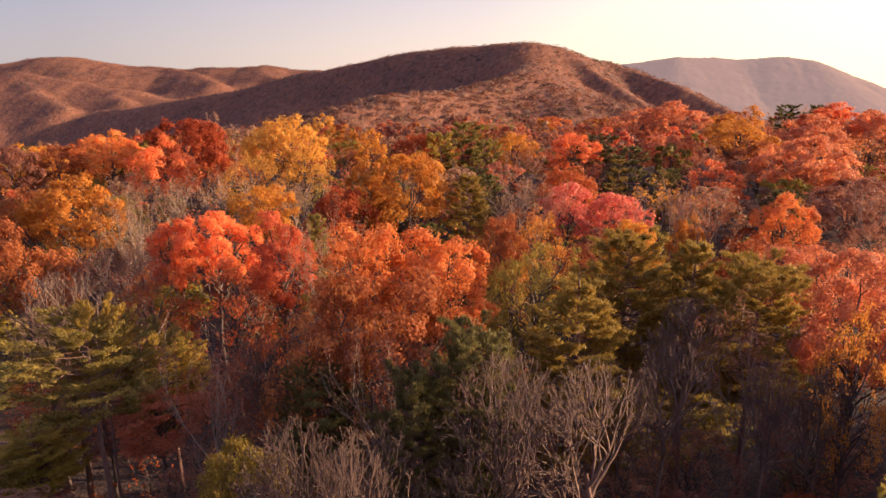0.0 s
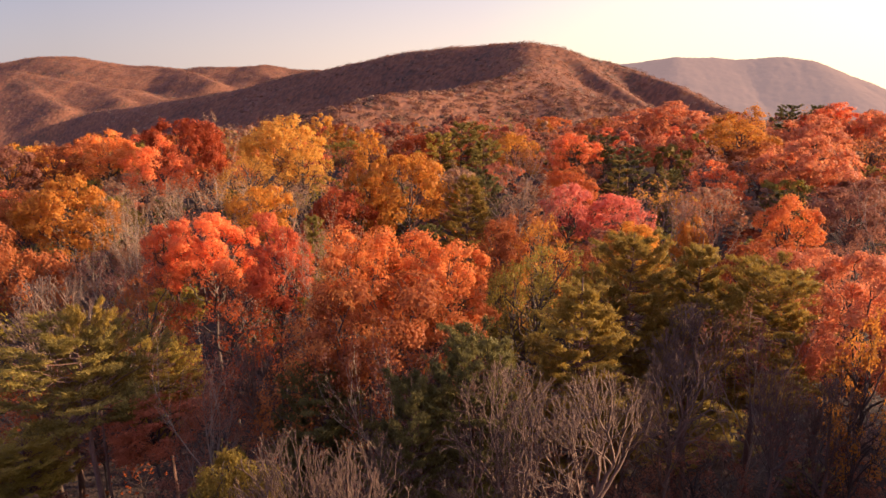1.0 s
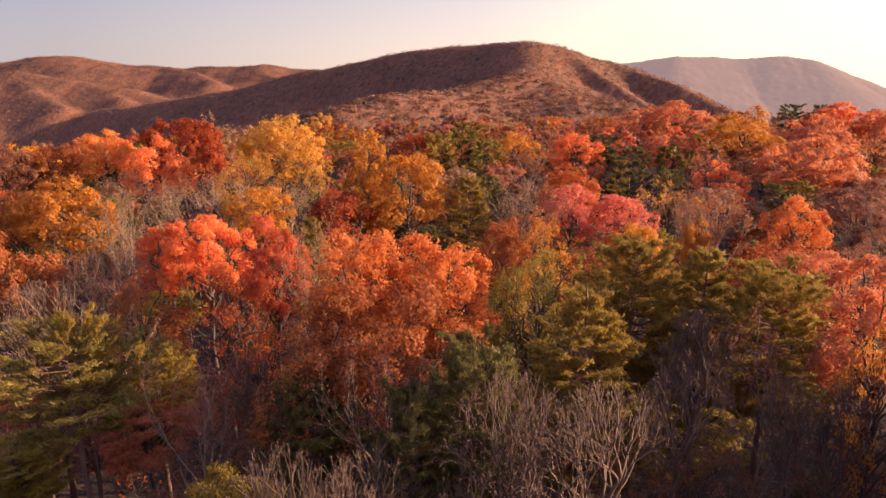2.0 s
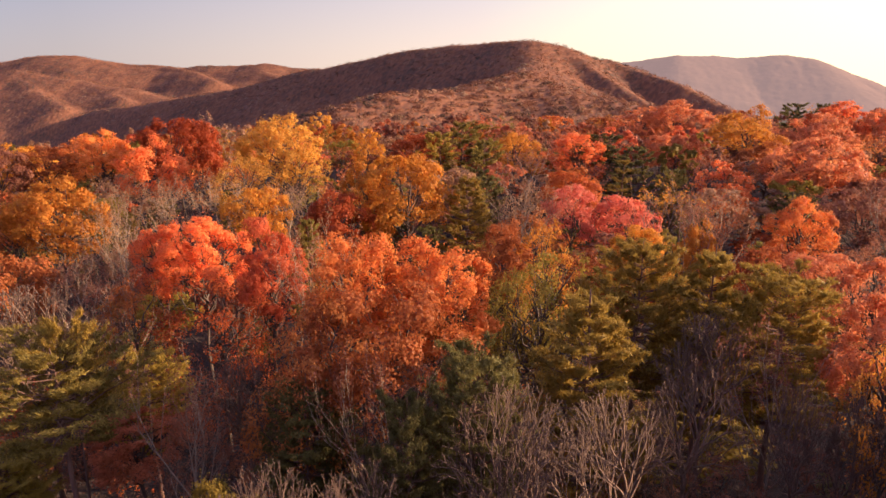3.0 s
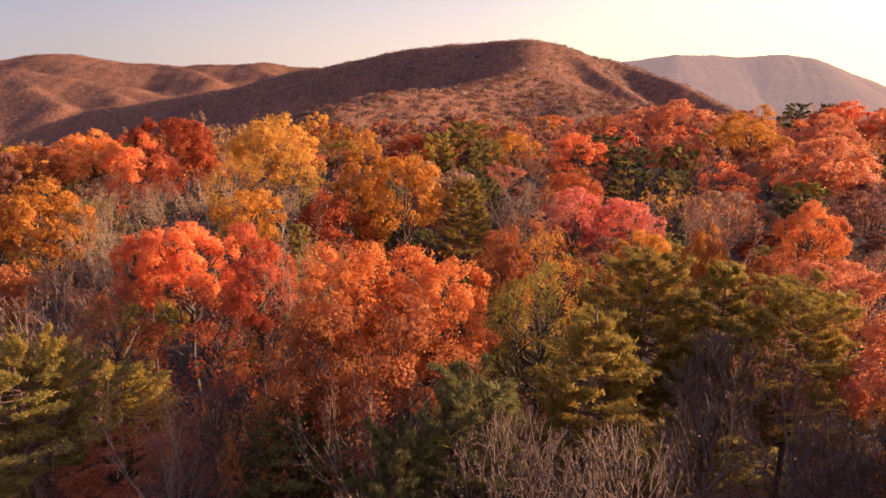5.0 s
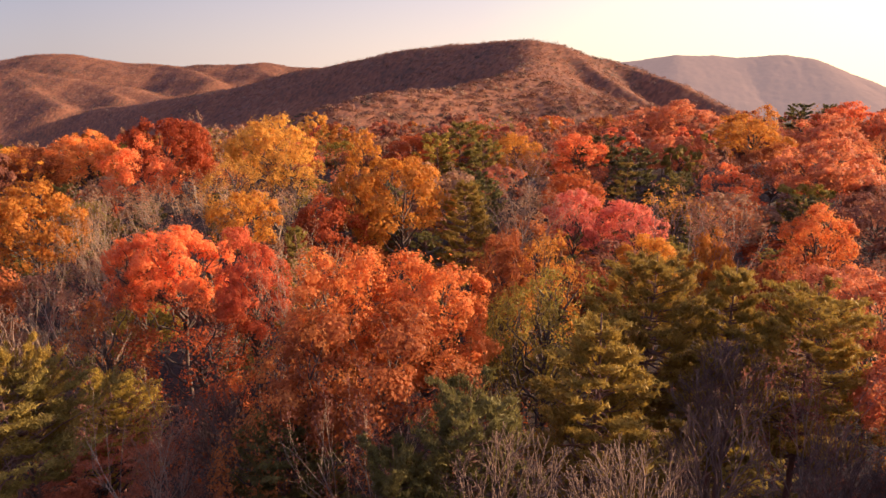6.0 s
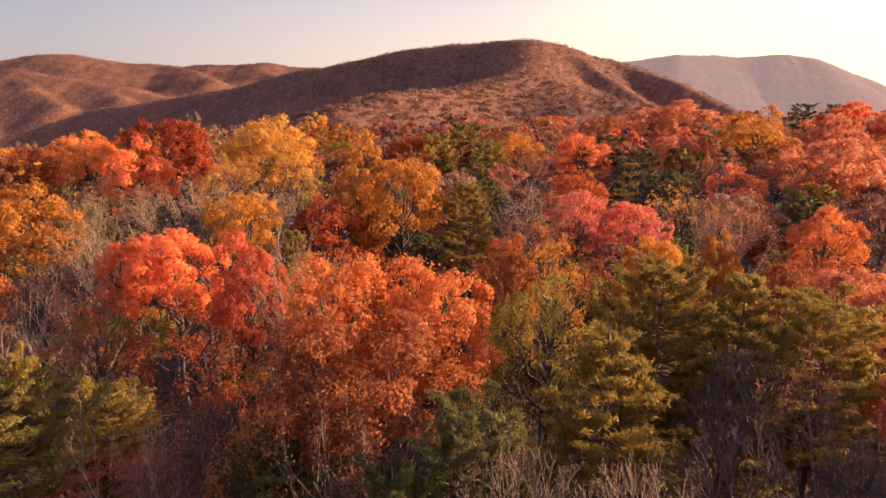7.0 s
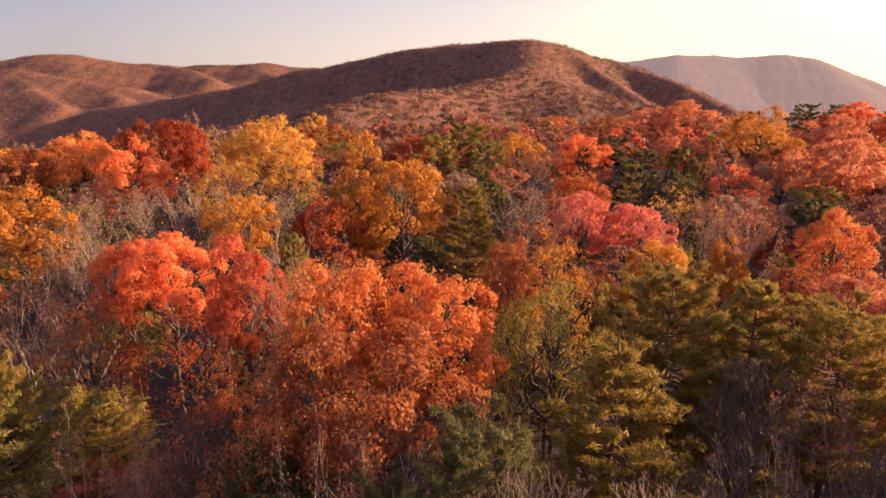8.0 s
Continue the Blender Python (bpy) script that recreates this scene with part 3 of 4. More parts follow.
def pine(seed, boughs, tufts, blades, blade, outline="round", height=18.0, width=8.0, crown_base=0.28, breadth=0.22):
    """A needle tree: a straight trunk with uneven boughs in whorls, each a flat plate of sprays with upturned tips.
    outline: a pointed spire, a round old crown, or flat tiers."""
    rng = np.random.RandomState(seed)
    root = new("pine_tree")
    trunk = bent((0, 0, -0.6), (rng.uniform(-0.3, 0.3), rng.uniform(-0.3, 0.3), height * 0.985), rng, 10, 0, 0.004)
    v, f = tubes([(trunk, np.linspace(0.27, 0.03, 10))], 7)
    mesh_object("trunk", v, f, BARK_RED, root)
    lot, where, aim = [], [], []
    whorls = 9 if outline == "tiers" else 14
    for n in range(boughs):
        s = (n + rng.uniform(0, 0.9)) / boughs
        step = s * whorls - math.floor(s * whorls)
        s = (math.floor(s * whorls) + (0.25 if outline == "tiers" else 0.45) * step) / whorls
        z = height * (crown_base + (0.97 - crown_base) * s)
        shape = {"tiers": (1 - s) ** 0.75, "spire": (1 - s) ** 0.62 * min(1.0, 0.62 + 1.6 * s),
                 "round": math.sqrt(max(0.0, 1 - s ** 2.4)) * min(1.0, 0.55 + 1.6 * s)}[outline]
        length = width / 2 * max(0.09, shape) * rng.choice((0.55, 0.8, 0.95, 1.12))
        phi = n * 2.39996 + rng.uniform(-0.6, 0.6)
        rise = (0.0 if outline == "tiers" else 0.12) + 0.6 * s * s
        foot = trunk[0] + (trunk[-1] - trunk[0]) * (z / height)
        end = np.array((math.cos(phi), math.sin(phi), rise + rng.uniform(-0.10, 0.14))) * length
        line = bent(foot, foot + end, rng, 5, -0.18, 0.04)
        lot.append((line, np.linspace(0.07 * (1.1 - s) + 0.02, 0.012, 5)))
        for k in range(max(5, int(tufts * (0.3 + 0.7 * shape)))):
            u = 1 - (rng.uniform(0, 1) ** 1.5) * 0.62
            i = min(int(u * 4), 3)
            p = line[i] + (line[i + 1] - line[i]) * (u * 4 - i)
            swing = rng.choice((-1, 1)) * rng.uniform(0.1, 1.0) * length * 0.5 * (1.25 - u * 0.85)
            tip = p + np.array((-math.sin(phi) * swing, math.cos(phi) * swing, abs(swing) * 0.2)) + np.array((math.cos(phi), math.sin(phi), 0.35)) * (0.16 + abs(swing) * 0.7)
            if k % 3 == 0:
                lot.append((np.array([p, (p + tip) / 2 + (0, 0, 0.03), tip]), (0.018, 0.012, 0.007)))
            # a brush of needles along the shoot, thickest at its upturned end
            along = rng.uniform(0.15, 1.05, (blades, 1)) ** 0.7
            q = p + (tip - p) * along + rng.normal(size=(blades, 3)) * (0.11, 0.11, 0.045)
            d = (tip - p) / (np.linalg.norm(tip - p) + 1e-6) * 0.75 + rng.normal(size=(blades, 3)) * (0.5, 0.5, 0.3) + (0, 0, 0.55)
            d /= np.linalg.norm(d, axis=1, keepdims=True)
            where.append(q + d * blade * 0.4)
            aim.append(d)
    v, f = tubes(lot, 3)
    tagged(mesh_object("branchwork", v, f, BARK_RED, root), kind="stuff")
    where, aim = np.concatenate(where), np.concatenate(aim)
    length = blade * rng.uniform(0.65, 1.25, len(where))
    v, f = leaf_chips(where, rng.normal(size=where.shape) * 0.7 + (0, 0, 0.9), length, length * breadth, rng, aim)
    mesh_object("needles", v, f, NEEDLE["green"], root)
    return root


def pattern(key, root, height, width):
    root.parent = None
    PATTERNS.setdefault(key, []).append((root, height, width))


for s in (11, 12, 13, 14):
    pattern("leafy", broadleaf(s, 26000, 0.15, 20, 2, -0.5, width=7.0, lump=0.165, crown_base=0.56, tufts=13), 18, 7.0)
for s in (15, 16):
    pattern("leafy_flat", broadleaf(s, 24000, 0.16, 18, 2, -0.45, width=8.5, lump=0.16, crown_base=0.58, tufts=13), 18, 8.5)
for s in (21, 22, 23, 24):
    pattern("leafy_mid", broadleaf(s, 11500, 0.27, 19, 1, -0.6, lump=0.165, crown_base=0.46), 18, 10)
for s in (25, 26, 27):
    pattern("leafy_wide", broadleaf(s, 17000, 0.36, 26, 1, -0.6, width=15.0, lump=0.135, crown_base=0.38), 18, 15)
for s in (35, 36, 37, 38):
    pattern("leafy_back", broadleaf(s, 1100, 0.8, 14, -1, -0.7, tufts=5), 18, 10)
for s in (31, 32, 33, 34):
    pattern("leafy_far", broadleaf(s, 3200, 0.5, 16, 0, -0.65, lump=0.165, tufts=8), 18, 10)
for s in (41, 42, 43):
    pattern("thin", broadleaf(s, 10000, 0.165, 24, 2, -0.15, lump=0.14), 18, 10)
for s in (51, 52, 53, 54):
    pattern("bare", fan_tree(s), 18, 7.2)
for s in (61, 62):
    pattern("bare_far", bare_tree(s, (6, 5), fork=0.5), 18, 9)
for s in (71, 72):
    pattern("half_bare", bare_tree(s, (6, 5), 3200, BARK_TAN, leaf_size=0.17), 18, 9)
for s in (75, 76):
    pattern("half_far", bare_tree(s, (5, 3), 1100, BARK_TAN, leaf_size=0.34, coarse=True), 18, 9)
for s in (81, 82):
    pattern("pine", pine(s, 112, 19, 27, 0.32, breadth=0.22, crown_base=0.5), 18, 8.0)
for s in (83, 84):
    pattern("pine_spire", pine(s, 112, 18, 27, 0.32, "spire", breadth=0.22, crown_base=0.42), 18, 8.0)
for s in (91, 92):
    pattern("pine_far", pine(s, 56, 10, 13, 0.7, breadth=0.36), 18, 8.0)
pattern("pine_flat", pine(86, 60, 19, 26, 0.32, breadth=0.22, crown_base=0.68, width=9.5), 18, 9.5)
pattern("hemlock", pine(95, 66, 10, 16, 0.5, "tiers", width=8.0, crown_base=0.15), 18, 8.0)
for s in (97, 98):
    pattern("scrub", bare_tree(s, (4,), 130, BARK_GREY, leaf_size=0.9, fork=0.15, width=14.0, coarse=True), 18, 12)

TONE_WORDS = {"red": "scarlet", "crimson": "deep crimson", "pink": "rose-red", "orange": "bright orange", "rust": "rust-brown", "amber": "amber", "yellow": "golden yellow",
              "olive": "olive-yellow", "tan": "pale tan", "salmon": "salmon-orange", "brown": "brown", "green": "olive-green", "gold": "golden-green", "dark": "dark green"}
planted = []
pick = random.Random(5)


def plant(kind, x, y, top, width, tone, turn=None, name="", which=None):
    """Stands a tree of that kind on the ground at x, y, with its top at that height and its crown that wide."""
    base = float(ground_height(x, y))
    if kind == "leafy_mid" and width > 0.72 * (top - base):
        kind = "leafy_wide"
    lot = PATTERNS[kind]
    root, h, w = lot[(pick.randrange(len(lot)) if which is None else which) % len(lot)]
    angle = pick.uniform(0, 360) if turn is None else turn
    m = pose(x, y, base, 0, 0, angle) @ Matrix.Diagonal((width / w, width / w * pick.uniform(0.92, 1.08), (top - base) / h, 1))
    ob = copy_thing(root, m)
    if kind.startswith("pine") or kind == "hemlock":
        ob.name, text, cat = "pine_tree", TONE_WORDS[tone] + " pine with layered boughs standing in the autumn wood", "pine tree"
        if kind == "hemlock":
            ob.name, text, cat = "conifer_tree", TONE_WORDS[tone] + " conifer with flat tiers of boughs in the wood", "conifer"
    elif kind.startswith("bare"):
        ob.name, text, cat = "bare_tree", "leafless tree with pale grey-brown limbs and fine twigs", "bare tree"
    elif kind.startswith("half"):
        ob.name, text, cat = "half_bare_tree", "nearly leafless tree with a few " + TONE_WORDS[tone] + " leaves still hanging on", "bare tree"
    else:
        ob.name, text, cat = "broadleaf_tree", TONE_WORDS[tone] + (" broadleaf tree with thinning autumn leaves" if kind == "thin" else " broadleaf tree in full autumn leaf"), "tree"
        if top - base < 8:
            ob.name, cat = "shrub", "shrub"
            text = TONE_WORDS[tone] + " autumn shrub below the taller trees"
    for part in ob.children:
        if part.name.startswith(("crown", "needles")):
            slot = part.material_slots[0]
            slot.link = "OBJECT"
            slot.material = LEAF[tone] if part.name.startswith("crown") else NEEDLE[tone]
    tagged(ob, text, cat, {"tree": "broadleaf trees of the wood", "shrub": "shrubs of the wood", "bare tree": "bare trees of the wood"}.get(cat, "needle trees of the wood"))
    planted.append((x, y, width, top))
    return ob


# ---- the trees that stand out, nearest rows first ----
plant("bare", -6.5, 23.8, 20.5, 5.4, "tan")
plant("bare", -4.3, 23.4, 20.3, 5.2, "tan")
plant("bare", -2.8, 26.3, 18.6, 6.0, "tan")
plant("bare", 1.5, 27.2, 18.4, 5.0, "tan", which=1)
plant("bare", 3.1, 28.5, 21.2, 8.0, "tan", which=0)
plant("bare", 7.5, 28.6, 20.8, 8.0, "tan", which=2)
plant("bare", 13.0, 33.0, 20.0, 5.7, "tan")
plant("bare", 17.0, 40.3, 19.8, 7.6, "tan", which=3)
for x, y, top, wide, tone in ((11.0, 34.0, 13.5, 6.0, "brown"), (10.5, 30.0, 11.5, 5.5, "crimson"), (14.5, 30.5, 12.0, 5.5, "brown"), (16.0, 35.5, 13.0, 6.0, "brown"),
                              (20.5, 31.0, 11.5, 5.5, "crimson"), (24.0, 37.0, 13.0, 6.0, "brown"), (5.5, 33.5, 13.5, 6.0, "brown"), (18.0, 27.5, 10.0, 5.0, "brown")):
    plant("thin", x, y, top, wide, tone)
plant("bare", 10.6, 34.5, 17.6, 6.5, "tan")
plant("half_bare", 19.6, 37.0, 19.1, 5.0, "brown")
plant("bare", 19.2, 33.7, 18.6, 4.4, "tan")
plant("bare", 22.6, 33.5, 17.6, 4.8, "tan")
plant("pine", -29.4, 40.2, 10.2, 6.8, "gold")
plant("leafy_flat", -9.2, 25.9, 17.9, 4.3, "olive")
plant("pine_flat", -22.8, 38.0, 19.2, 9.8, "green")
# extra small golden pine: its colour stands for the green pine's sunlit top
plant("pine_flat", -23.2, 39.6, 20.0, 4.6, "gold")
plant("bare", -28.7, 45.0, 20.2, 8.8, "tan")
plant("pine", -21.7, 46.0, 15.1, 6.6, "gold")
plant("leafy", -20.9, 42.5, 12.0, 7.2, "salmon")
for x, y, top, wide, tone in ((-26.0, 44.0, 12.5, 6.5, "brown"), (-16.0, 41.0, 13.5, 6.5, "brown"), (-13.5, 45.0, 15.5, 7.5, "crimson"), (-10.0, 40.5, 14.5, 6.5, "rust"),
                              (-17.0, 35.0, 10.5, 5.5, "brown"), (-12.0, 33.0, 11.0, 5.5, "brown"), (-5.0, 31.0, 13.0, 5.5, "brown"), (-31.0, 46.0, 13.0, 6.5, "crimson")):
    plant("thin", x, y, top, wide, tone)
plant("bare", -12.3, 39.5, 17.4, 7.2, "tan")
plant("half_bare", -14.4, 36.0, 17.8, 5.2, "brown")
plant("pine", -7.8, 36.0, 17.4, 6.3, "dark")
plant("pine", 1.7, 31.5, 21.9, 5.7, "dark")
plant("thin", -6.5, 37.5, 22.0, 8.4, "rust")
plant("leafy_flat", -3.5, 39.5, 22.0, 9.9, "rust")
plant("half_bare", -2.7, 33.0, 19.5, 5.1, "brown")
plant("pine", -1.6, 30.0, 20.2, 4.4, "dark")
plant("leafy", -5.4, 44.0, 23.9, 7.5, "orange", which=0, turn=40)
plant("leafy", 0.0, 45.0, 23.5, 7.8, "orange", which=2, turn=200)
plant("pine_spire", 8.6, 37.3, 23.1, 9.2, "gold", which=0)
plant("thin", 7.6, 47.5, 22.2, 8.6, "olive")
plant("thin", 5.6, 49.5, 20.6, 6.0, "olive")
plant("pine", 13.9, 46.0, 23.7, 8.0, "gold", which=0)
plant("pine_spire", 18.4, 45.0, 23.7, 8.2, "gold", which=1)
plant("pine", 22.9, 43.0, 22.3, 8.4, "gold", which=1)
plant("leafy", 26.4, 38.0, 22.5, 6.7, "salmon")
plant("thin", 24.5, 34.0, 21.6, 4.8, "amber")
plant("leafy", 32.1, 50.0, 21.2, 7.4, "salmon")
plant("leafy", 33.4, 58.0, 19.3, 6.4, "salmon")
plant("leafy", 38.4, 69.0, 22.0, 6.8, "orange")
plant("leafy_mid", 31.1, 62.0, 18.7, 6.8, "rust")
plant("leafy", -22.5, 60.0, 22.1, 8.2, "red")
plant("leafy", -14.9, 55.0, 21.8, 6.5, "red")
plant("leafy", -26.6, 61.0, 21.1, 5.3, "red")
plant("thin", -18.6, 52.0, 18.9, 10.6, "crimson")
plant("thin", -25.9, 54.0, 17.8, 7.5, "rust")
plant("leafy_mid", -38.8, 56.0, 20.2, 7.7, "rust")
plant("half_bare", -28.3, 55.0, 18.1, 7.2, "brown")
plant("half_bare", -35.4, 60.0, 16.6, 7.3, "brown")
plant("thin", 8.4, 55.4, 22.8, 6.6, "amber")
plant("leafy", 5.6, 57.2, 21.8, 4.8, "rust")
plant("half_bare", -9.3, 52.0, 21.4, 5.3, "tan")
plant("pine_spire", -14.1, 68.0, 21.0, 5.6, "green")
plant("leafy_mid", -12.8, 77.0, 21.6, 10.4, "crimson")
plant("leafy_mid", -4.7, 83.0, 24.9, 11.1, "amber")
plant("leafy_mid", -9.3, 84.0, 23.7, 6.7, "amber")
plant("pine_spire", 3.3, 81.0, 23.5, 8.3, "gold")
plant("half_bare", 10.7, 84.0, 20.7, 8.3, "tan")
plant("bare_far", 7.5, 86.0, 19.2, 7.8, "tan")
plant("leafy_mid", 17.5, 88.0, 20.5, 7.5, "pink")
plant("leafy_mid", 25.1, 88.0, 19.0, 8.4, "pink")
plant("half_bare", 26.3, 70.0, 21.9, 8.2, "brown")
plant("half_bare", 30.9, 72.0, 21.9, 7.1, "rust")
plant("leafy", 19.7, 65.0, 20.2, 6.0, "amber")
plant("leafy_mid", 27.3, 68.0, 19.8, 5.0, "amber")
plant("leafy_mid", -46.4, 78.0, 22.9, 11.9, "amber")
plant("leafy_mid", -53.6, 80.0, 20.9, 9.4, "rust")
plant("half_bare", -42.6, 84.0, 20.8, 8.3, "tan")
plant("half_bare", -35.8, 86.0, 21.0, 9.3, "tan")
plant("half_bare", -36.9, 74.0, 19.4, 6.1, "tan")
plant("leafy_mid", -25.6, 88.0, 20.2, 8.7, "amber")
plant("half_bare", -31.2, 90.0, 18.9, 8.1, "tan")
plant("half_bare", -21.9, 92.0, 19.4, 9.1, "tan")
plant("hemlock", 32.1, 116.0, 22.2, 8.0, "gold")
plant("pine_far", 37.0, 126.0, 22.3, 9.0, "dark")
plant("thin", -31.7, 104.0, 23.5, 11.1, "yellow")
plant("thin", -24.5, 112.0, 26.0, 9.5, "yellow")
plant("leafy_mid", -28.8, 116.0, 28.2, 15.2, "yellow")
plant("leafy_mid", -51.1, 127.0, 26.9, 16.7, "crimson")
plant("leafy_mid", -49.0, 112.0, 23.2, 11.9, "red")
plant("half_far", -45.7, 134.0, 26.4, 8.2, "tan")
plant("leafy_mid", -67.4, 130.0, 24.4, 14.9, "orange")
plant("leafy_far", -36.9, 197.0, 24.6, 8.6, "yellow")
plant("leafy_far", -17.0, 150.0, 23.0, 8.6, "amber")
plant("leafy_far", -23.8, 155.0, 21.1, 9.6, "olive")
plant("leafy_mid", -5.4, 140.0, 23.5, 12.3, "crimson")
plant("pine_far", 4.5, 142.0, 26.0, 13.0, "green")
plant("pine_far", -0.5, 135.0, 24.3, 10.0, "gold")
plant("pine_far", 8.6, 131.0, 23.4, 8.5, "green")
plant("leafy_mid", 16.2, 140.0, 23.0, 10.5, "amber")
plant("half_bare", 15.3, 118.0, 21.8, 11.5, "brown")
plant("leafy_mid", 28.1, 135.0, 23.4, 11.3, "red")
plant("pine_far", 33.5, 138.0, 23.7, 12.2, "dark")
plant("leafy_far", 35.2, 200.0, 24.5, 12.2, "orange")
plant("leafy_far", 47.1, 195.0, 24.7, 13.6, "rust")
plant("leafy_far", 55.1, 185.0, 26.5, 16.2, "salmon")
plant("leafy_mid", 64.5, 178.0, 28.1, 17.8, "salmon")
plant("leafy_mid", 51.9, 145.0, 22.6, 14.1, "salmon")
plant("leafy_mid", 64.4, 140.0, 27.3, 13.5, "amber")
plant("pine_far", 96.5, 180.0, 28.7, 9.4, "dark")
plant("pine_far", 102.9, 178.0, 28.6, 7.8, "dark")
plant("leafy_mid", 87.4, 152.0, 25.7, 17.3, "salmon")
plant("leafy_mid", 104.7, 170.0, 27.9, 17.8, "red")
plant("leafy_mid", 107.2, 160.0, 26.5, 14.0, "salmon")
plant("leafy_mid", 64.6, 115.0, 23.9, 17.3, "salmon")
plant("leafy_mid", 71.8, 108.0, 18.5, 12.5, "brown")
plant("leafy_mid", 62.7, 125.0, 21.8, 13.3, "rust")
plant("half_far", 52.0, 118.0, 21.6, 11.5, "brown")
plant("leafy_mid", -88.6, 135.0, 21.5, 14.3, "amber")
plant("leafy_mid", -80.9, 118.0, 22.4, 10.5, "brown")
plant("leafy_mid", -75.8, 125.0, 21.8, 11.1, "rust")
plant("leafy_mid", 21.0, 104.0, 20.3, 8.4, "crimson")
plant("thin", 43.1, 62.0, 20.5, 6.8, "brown")
plant("leafy_mid", 56.8, 88.0, 19.6, 10.3, "brown")
plant("half_bare", 58.8, 84.0, 19.9, 9.1, "brown")

# ---- the rest of the wood between and behind them, plus unseen shade trees ----
WOOD_TONES = list(LEAF) + ["bark"]


class Wood:
    """Many trees joined into one mesh."""
    def __init__(self):
        self.verts, self.faces, self.tone, self.count = [], [], [], 0


    def plant(self, kind, x, y, top, width, tone):
        base = float(ground_height(x, y))
        lot = PATTERNS[kind]
        root, h, w = lot[pick.randrange(len(lot))]
        m = np.array(pose(x, y, base, 0, 0, pick.uniform(0, 360)) @ Matrix.Diagonal((width / w, width / w, (top - base) / h, 1)))
        for part in root.children:
            mesh = part.data
            v, f = np.empty(len(mesh.vertices) * 3, np.float32), np.empty(len(mesh.loops), np.int32)
            mesh.vertices.foreach_get("co", v)
            mesh.loops.foreach_get("vertex_index", f)
            self.verts.append(v.reshape(-1, 3) @ m[:3, :3].T + m[:3, 3])
            sides = len(f) // len(mesh.polygons)
            f = f.reshape(-1, sides) + self.count
            f = f if sides == 3 else np.concatenate([f[:, (0, 1, 2)], f[:, (0, 2, 3)]])
            self.faces.append(f)
            self.count += len(v) // 3
            self.tone.append(np.full(len(f), WOOD_TONES.index(tone if part.name.startswith("crown") else "bark"), np.int32))

    def build(self, name, label, category, bark):
        wood = mesh_object(name, np.concatenate(self.verts), np.concatenate(self.faces), bark)
        wood.data.materials.clear()
        for tone in WOOD_TONES:
            wood.data.materials.append(bark if tone == "bark" else LEAF[tone])
        wood.data.polygons.foreach_set("material_index", np.concatenate(self.tone))
        return tagged(wood, label, category, kind="stuff")


back, scrub = Wood(), Wood()


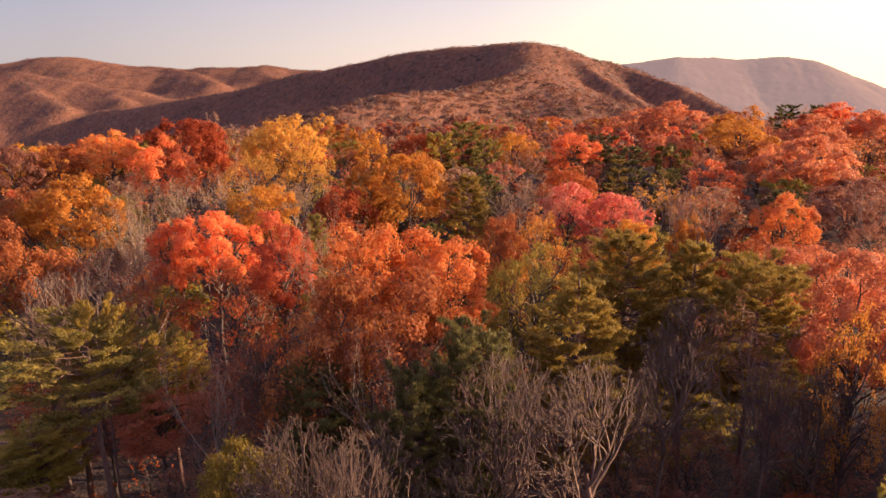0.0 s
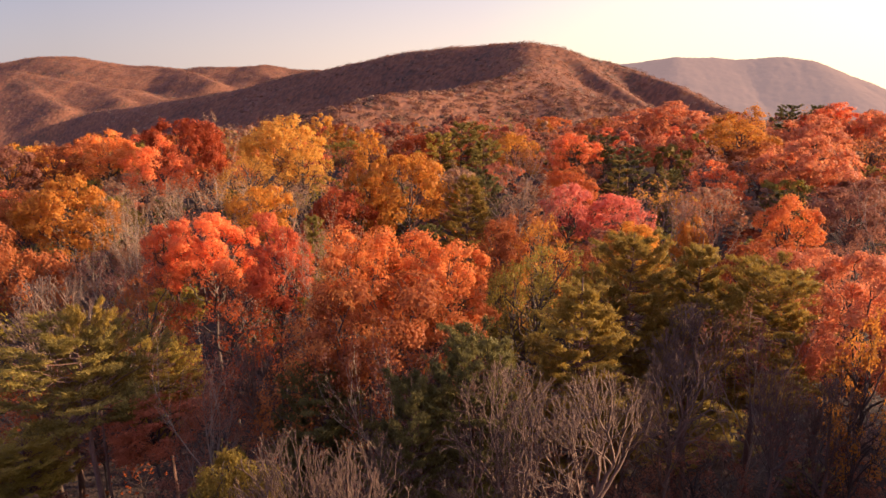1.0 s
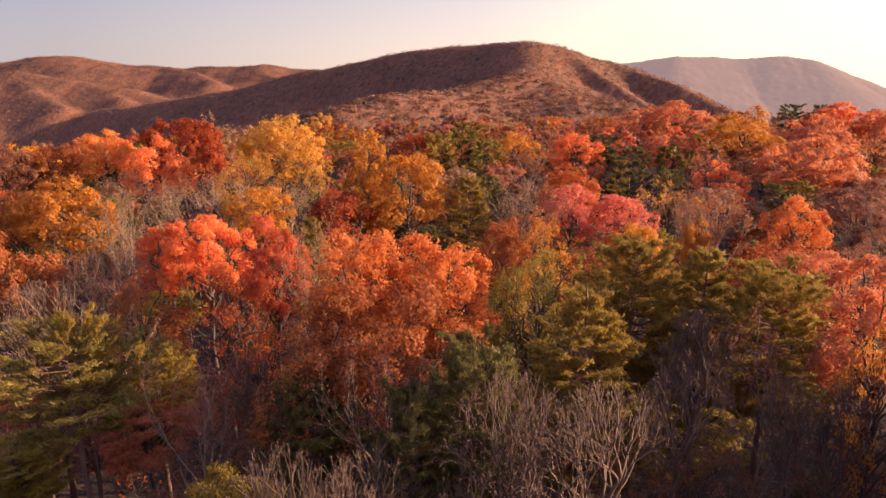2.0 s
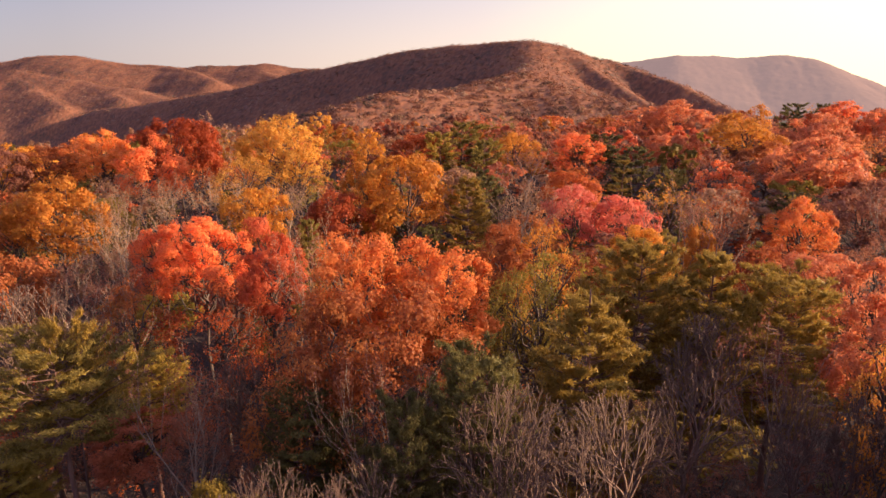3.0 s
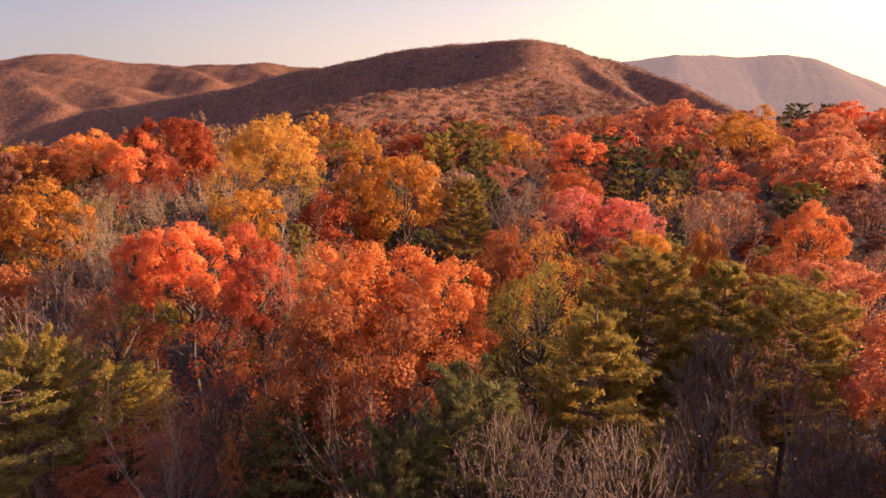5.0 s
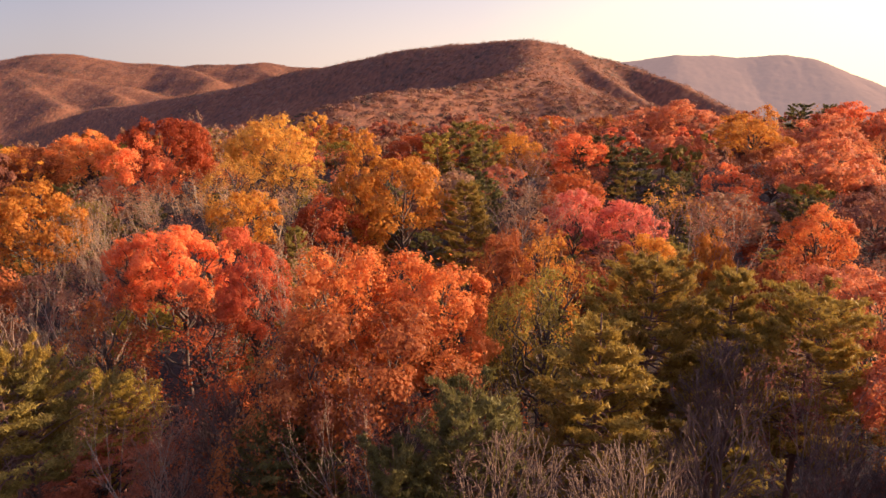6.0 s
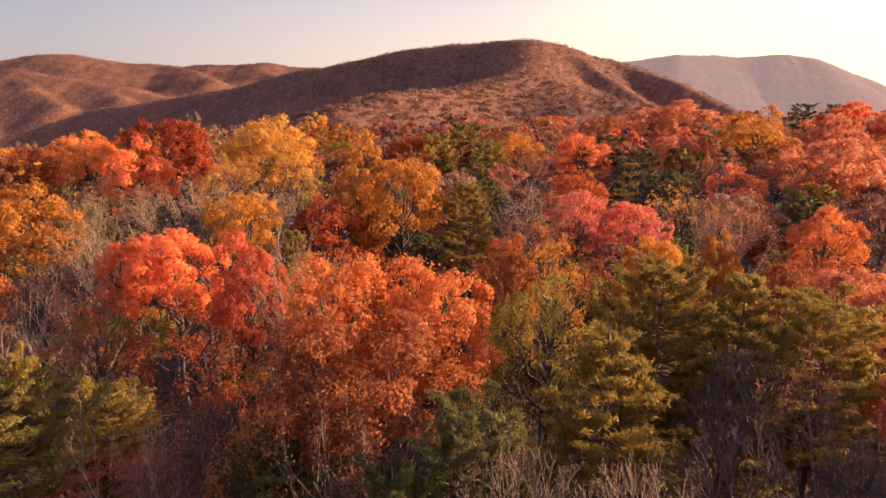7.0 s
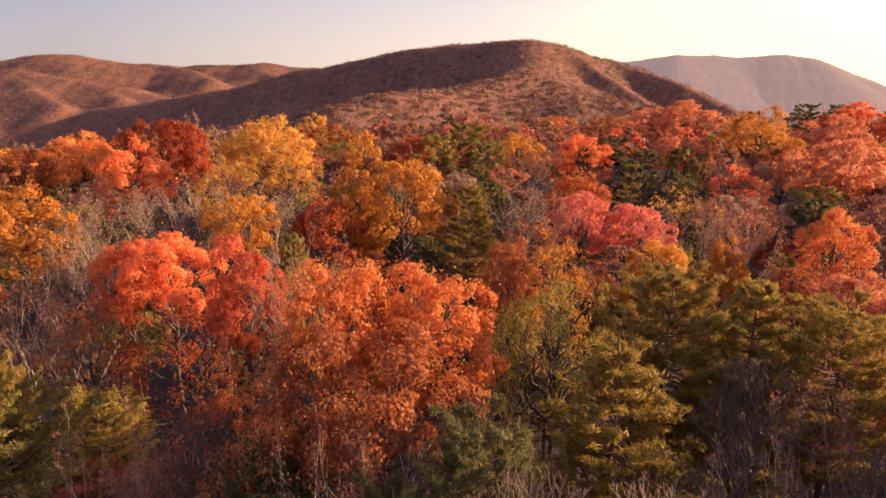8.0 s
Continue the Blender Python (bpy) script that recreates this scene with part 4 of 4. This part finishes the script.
def fill_wood():
    rng = random.Random(9)
    spots = []
    y = 14.0
    while y < 228:
        step = 6.0 if y < 100 else 7.6 if y < 122 else 8.6
        reach = max(34.0, y * 0.80)
        x = -reach
        while x < (110 if y < 62 else reach + 14):
            spots.append((x + rng.uniform(-0.42, 0.42) * step, y + rng.uniform(-0.42, 0.42) * step))
            x += step
        y += step
    shown = list(planted)
    for x, y in spots:
        near = min(math.hypot(x - a, y - b) - c * 0.5 for a, b, c, t in shown)
        base = float(ground_height(x, y))
        if y < 100:
            if near < 0.7:
                continue
            if x > y * 0.86 + 6:
                # unseen trees on the right, added extra tall up close to shade the foreground
                top = base + 18.0 * (rng.uniform(1.08, 1.35) if y < 43 + 0.25 * (x - 20) else rng.uniform(0.6, 0.85))
                kind = "leafy_far"
            elif y < 62:
                if rng.random() < (0.35 if x < 1 or y > 46 else 0.75):
                    continue
                top = base + 18.0 * (rng.uniform(0.2, 0.55) if x < 1 or y > 46 else rng.uniform(0.15, 0.35))
                kind = rng.choices(("bare_far", "half_bare", "thin", "leafy_far", "pine_far"), (0.5, 0.8, 3, 2, 1.8))[0]
            else:
                hollow = x > 0.5 * y
                if x > 25 and rng.random() < (0.15 if hollow else 0.35):
                    continue
                top = base + 18.0 * (rng.uniform(0.3, 0.5) if hollow else rng.uniform(0.42, 0.70))
                kind = rng.choices(("half_far", "half_bare", "leafy_far", "leafy_mid", "pine_far"), (2, 1, 2, 2, 2.5) if not hollow else (3, 2, 0, 0, 2))[0]
            wide = rng.uniform(5.0, 7.5) if kind != "leafy_far" else rng.uniform(8, 11)
            tone = rng.choice(("brown", "brown", "rust", "rust", "crimson", "tan", "olive"))
        else:
            if near < 1.2 or (y < 120 and abs(x - 0.27 * y) < 5):
                continue
            top = base + 18.0 * rng.uniform(0.68, 0.93)
            kind = rng.choices(("leafy_far" if y < 122 else "leafy_back", "half_far", "pine_far"), (7, 2, 3.0 if y < 122 else 0))[0]
            wide = rng.uniform(7.5, 11.0)
            warm = ("orange", "amber", "salmon", "salmon", "tan", "red", "rust", "brown", "brown", "tan", "olive")
            tone = rng.choice(warm if x > -20 else ("amber", "orange", "yellow", "rust", "olive", "tan", "red"))
        if kind.startswith("pine"):
            tone, wide = rng.choice(("green", "dark", "dark")), wide * 0.8
        (plant if y < 122 else back.plant)(kind, x, y, top, wide, tone)


fill_wood()

# the wood goes on below and behind the camera
rng = random.Random(12)
for gy in range(-56, 14, 10):
    for gx in range(-75, 80, 10):
        x, y = gx + rng.uniform(-3, 3), gy + rng.uniform(-3, 3)
        top = float(ground_height(x, y)) + 18.0 * rng.uniform(0.7, 1.0)
        kind = rng.choice(("leafy_back", "leafy_back", "half_far"))
        if kind == "leafy_back" and y > -22 and abs(x) < 40:
            kind = "leafy_mid"
        back.plant(kind, x, y, top, rng.uniform(6.5, 9.5), rng.choice(("rust", "orange", "brown", "amber", "tan", "crimson")))
back.build("background_wood", "dense mixed autumn wood in orange, red and yellow leaf", "wood", BARK_GREY)

# ---- undergrowth on the forest floor ----
rng = random.Random(4)
for _ in range(230):
    y = 10 + 62 * rng.random() ** 0.8
    x = rng.uniform(-1, 1) * (y * 0.72 + 6)
    height = rng.uniform(1.2, 3.6)
    scrub.plant("scrub", x, y, float(ground_height(x, y)) + height, rng.uniform(2.6, 5.0), rng.choice(("brown", "brown", "brown", "crimson", "crimson", "rust")))
scrub.build("undergrowth", "tangled brown undergrowth of twigs and late leaves", "undergrowth", BARK_GREY)

for lot in PATTERNS.values():
    for root, h, w in lot:
        for ob in (*root.children_recursive, root):
            bpy.data.objects.remove(ob)
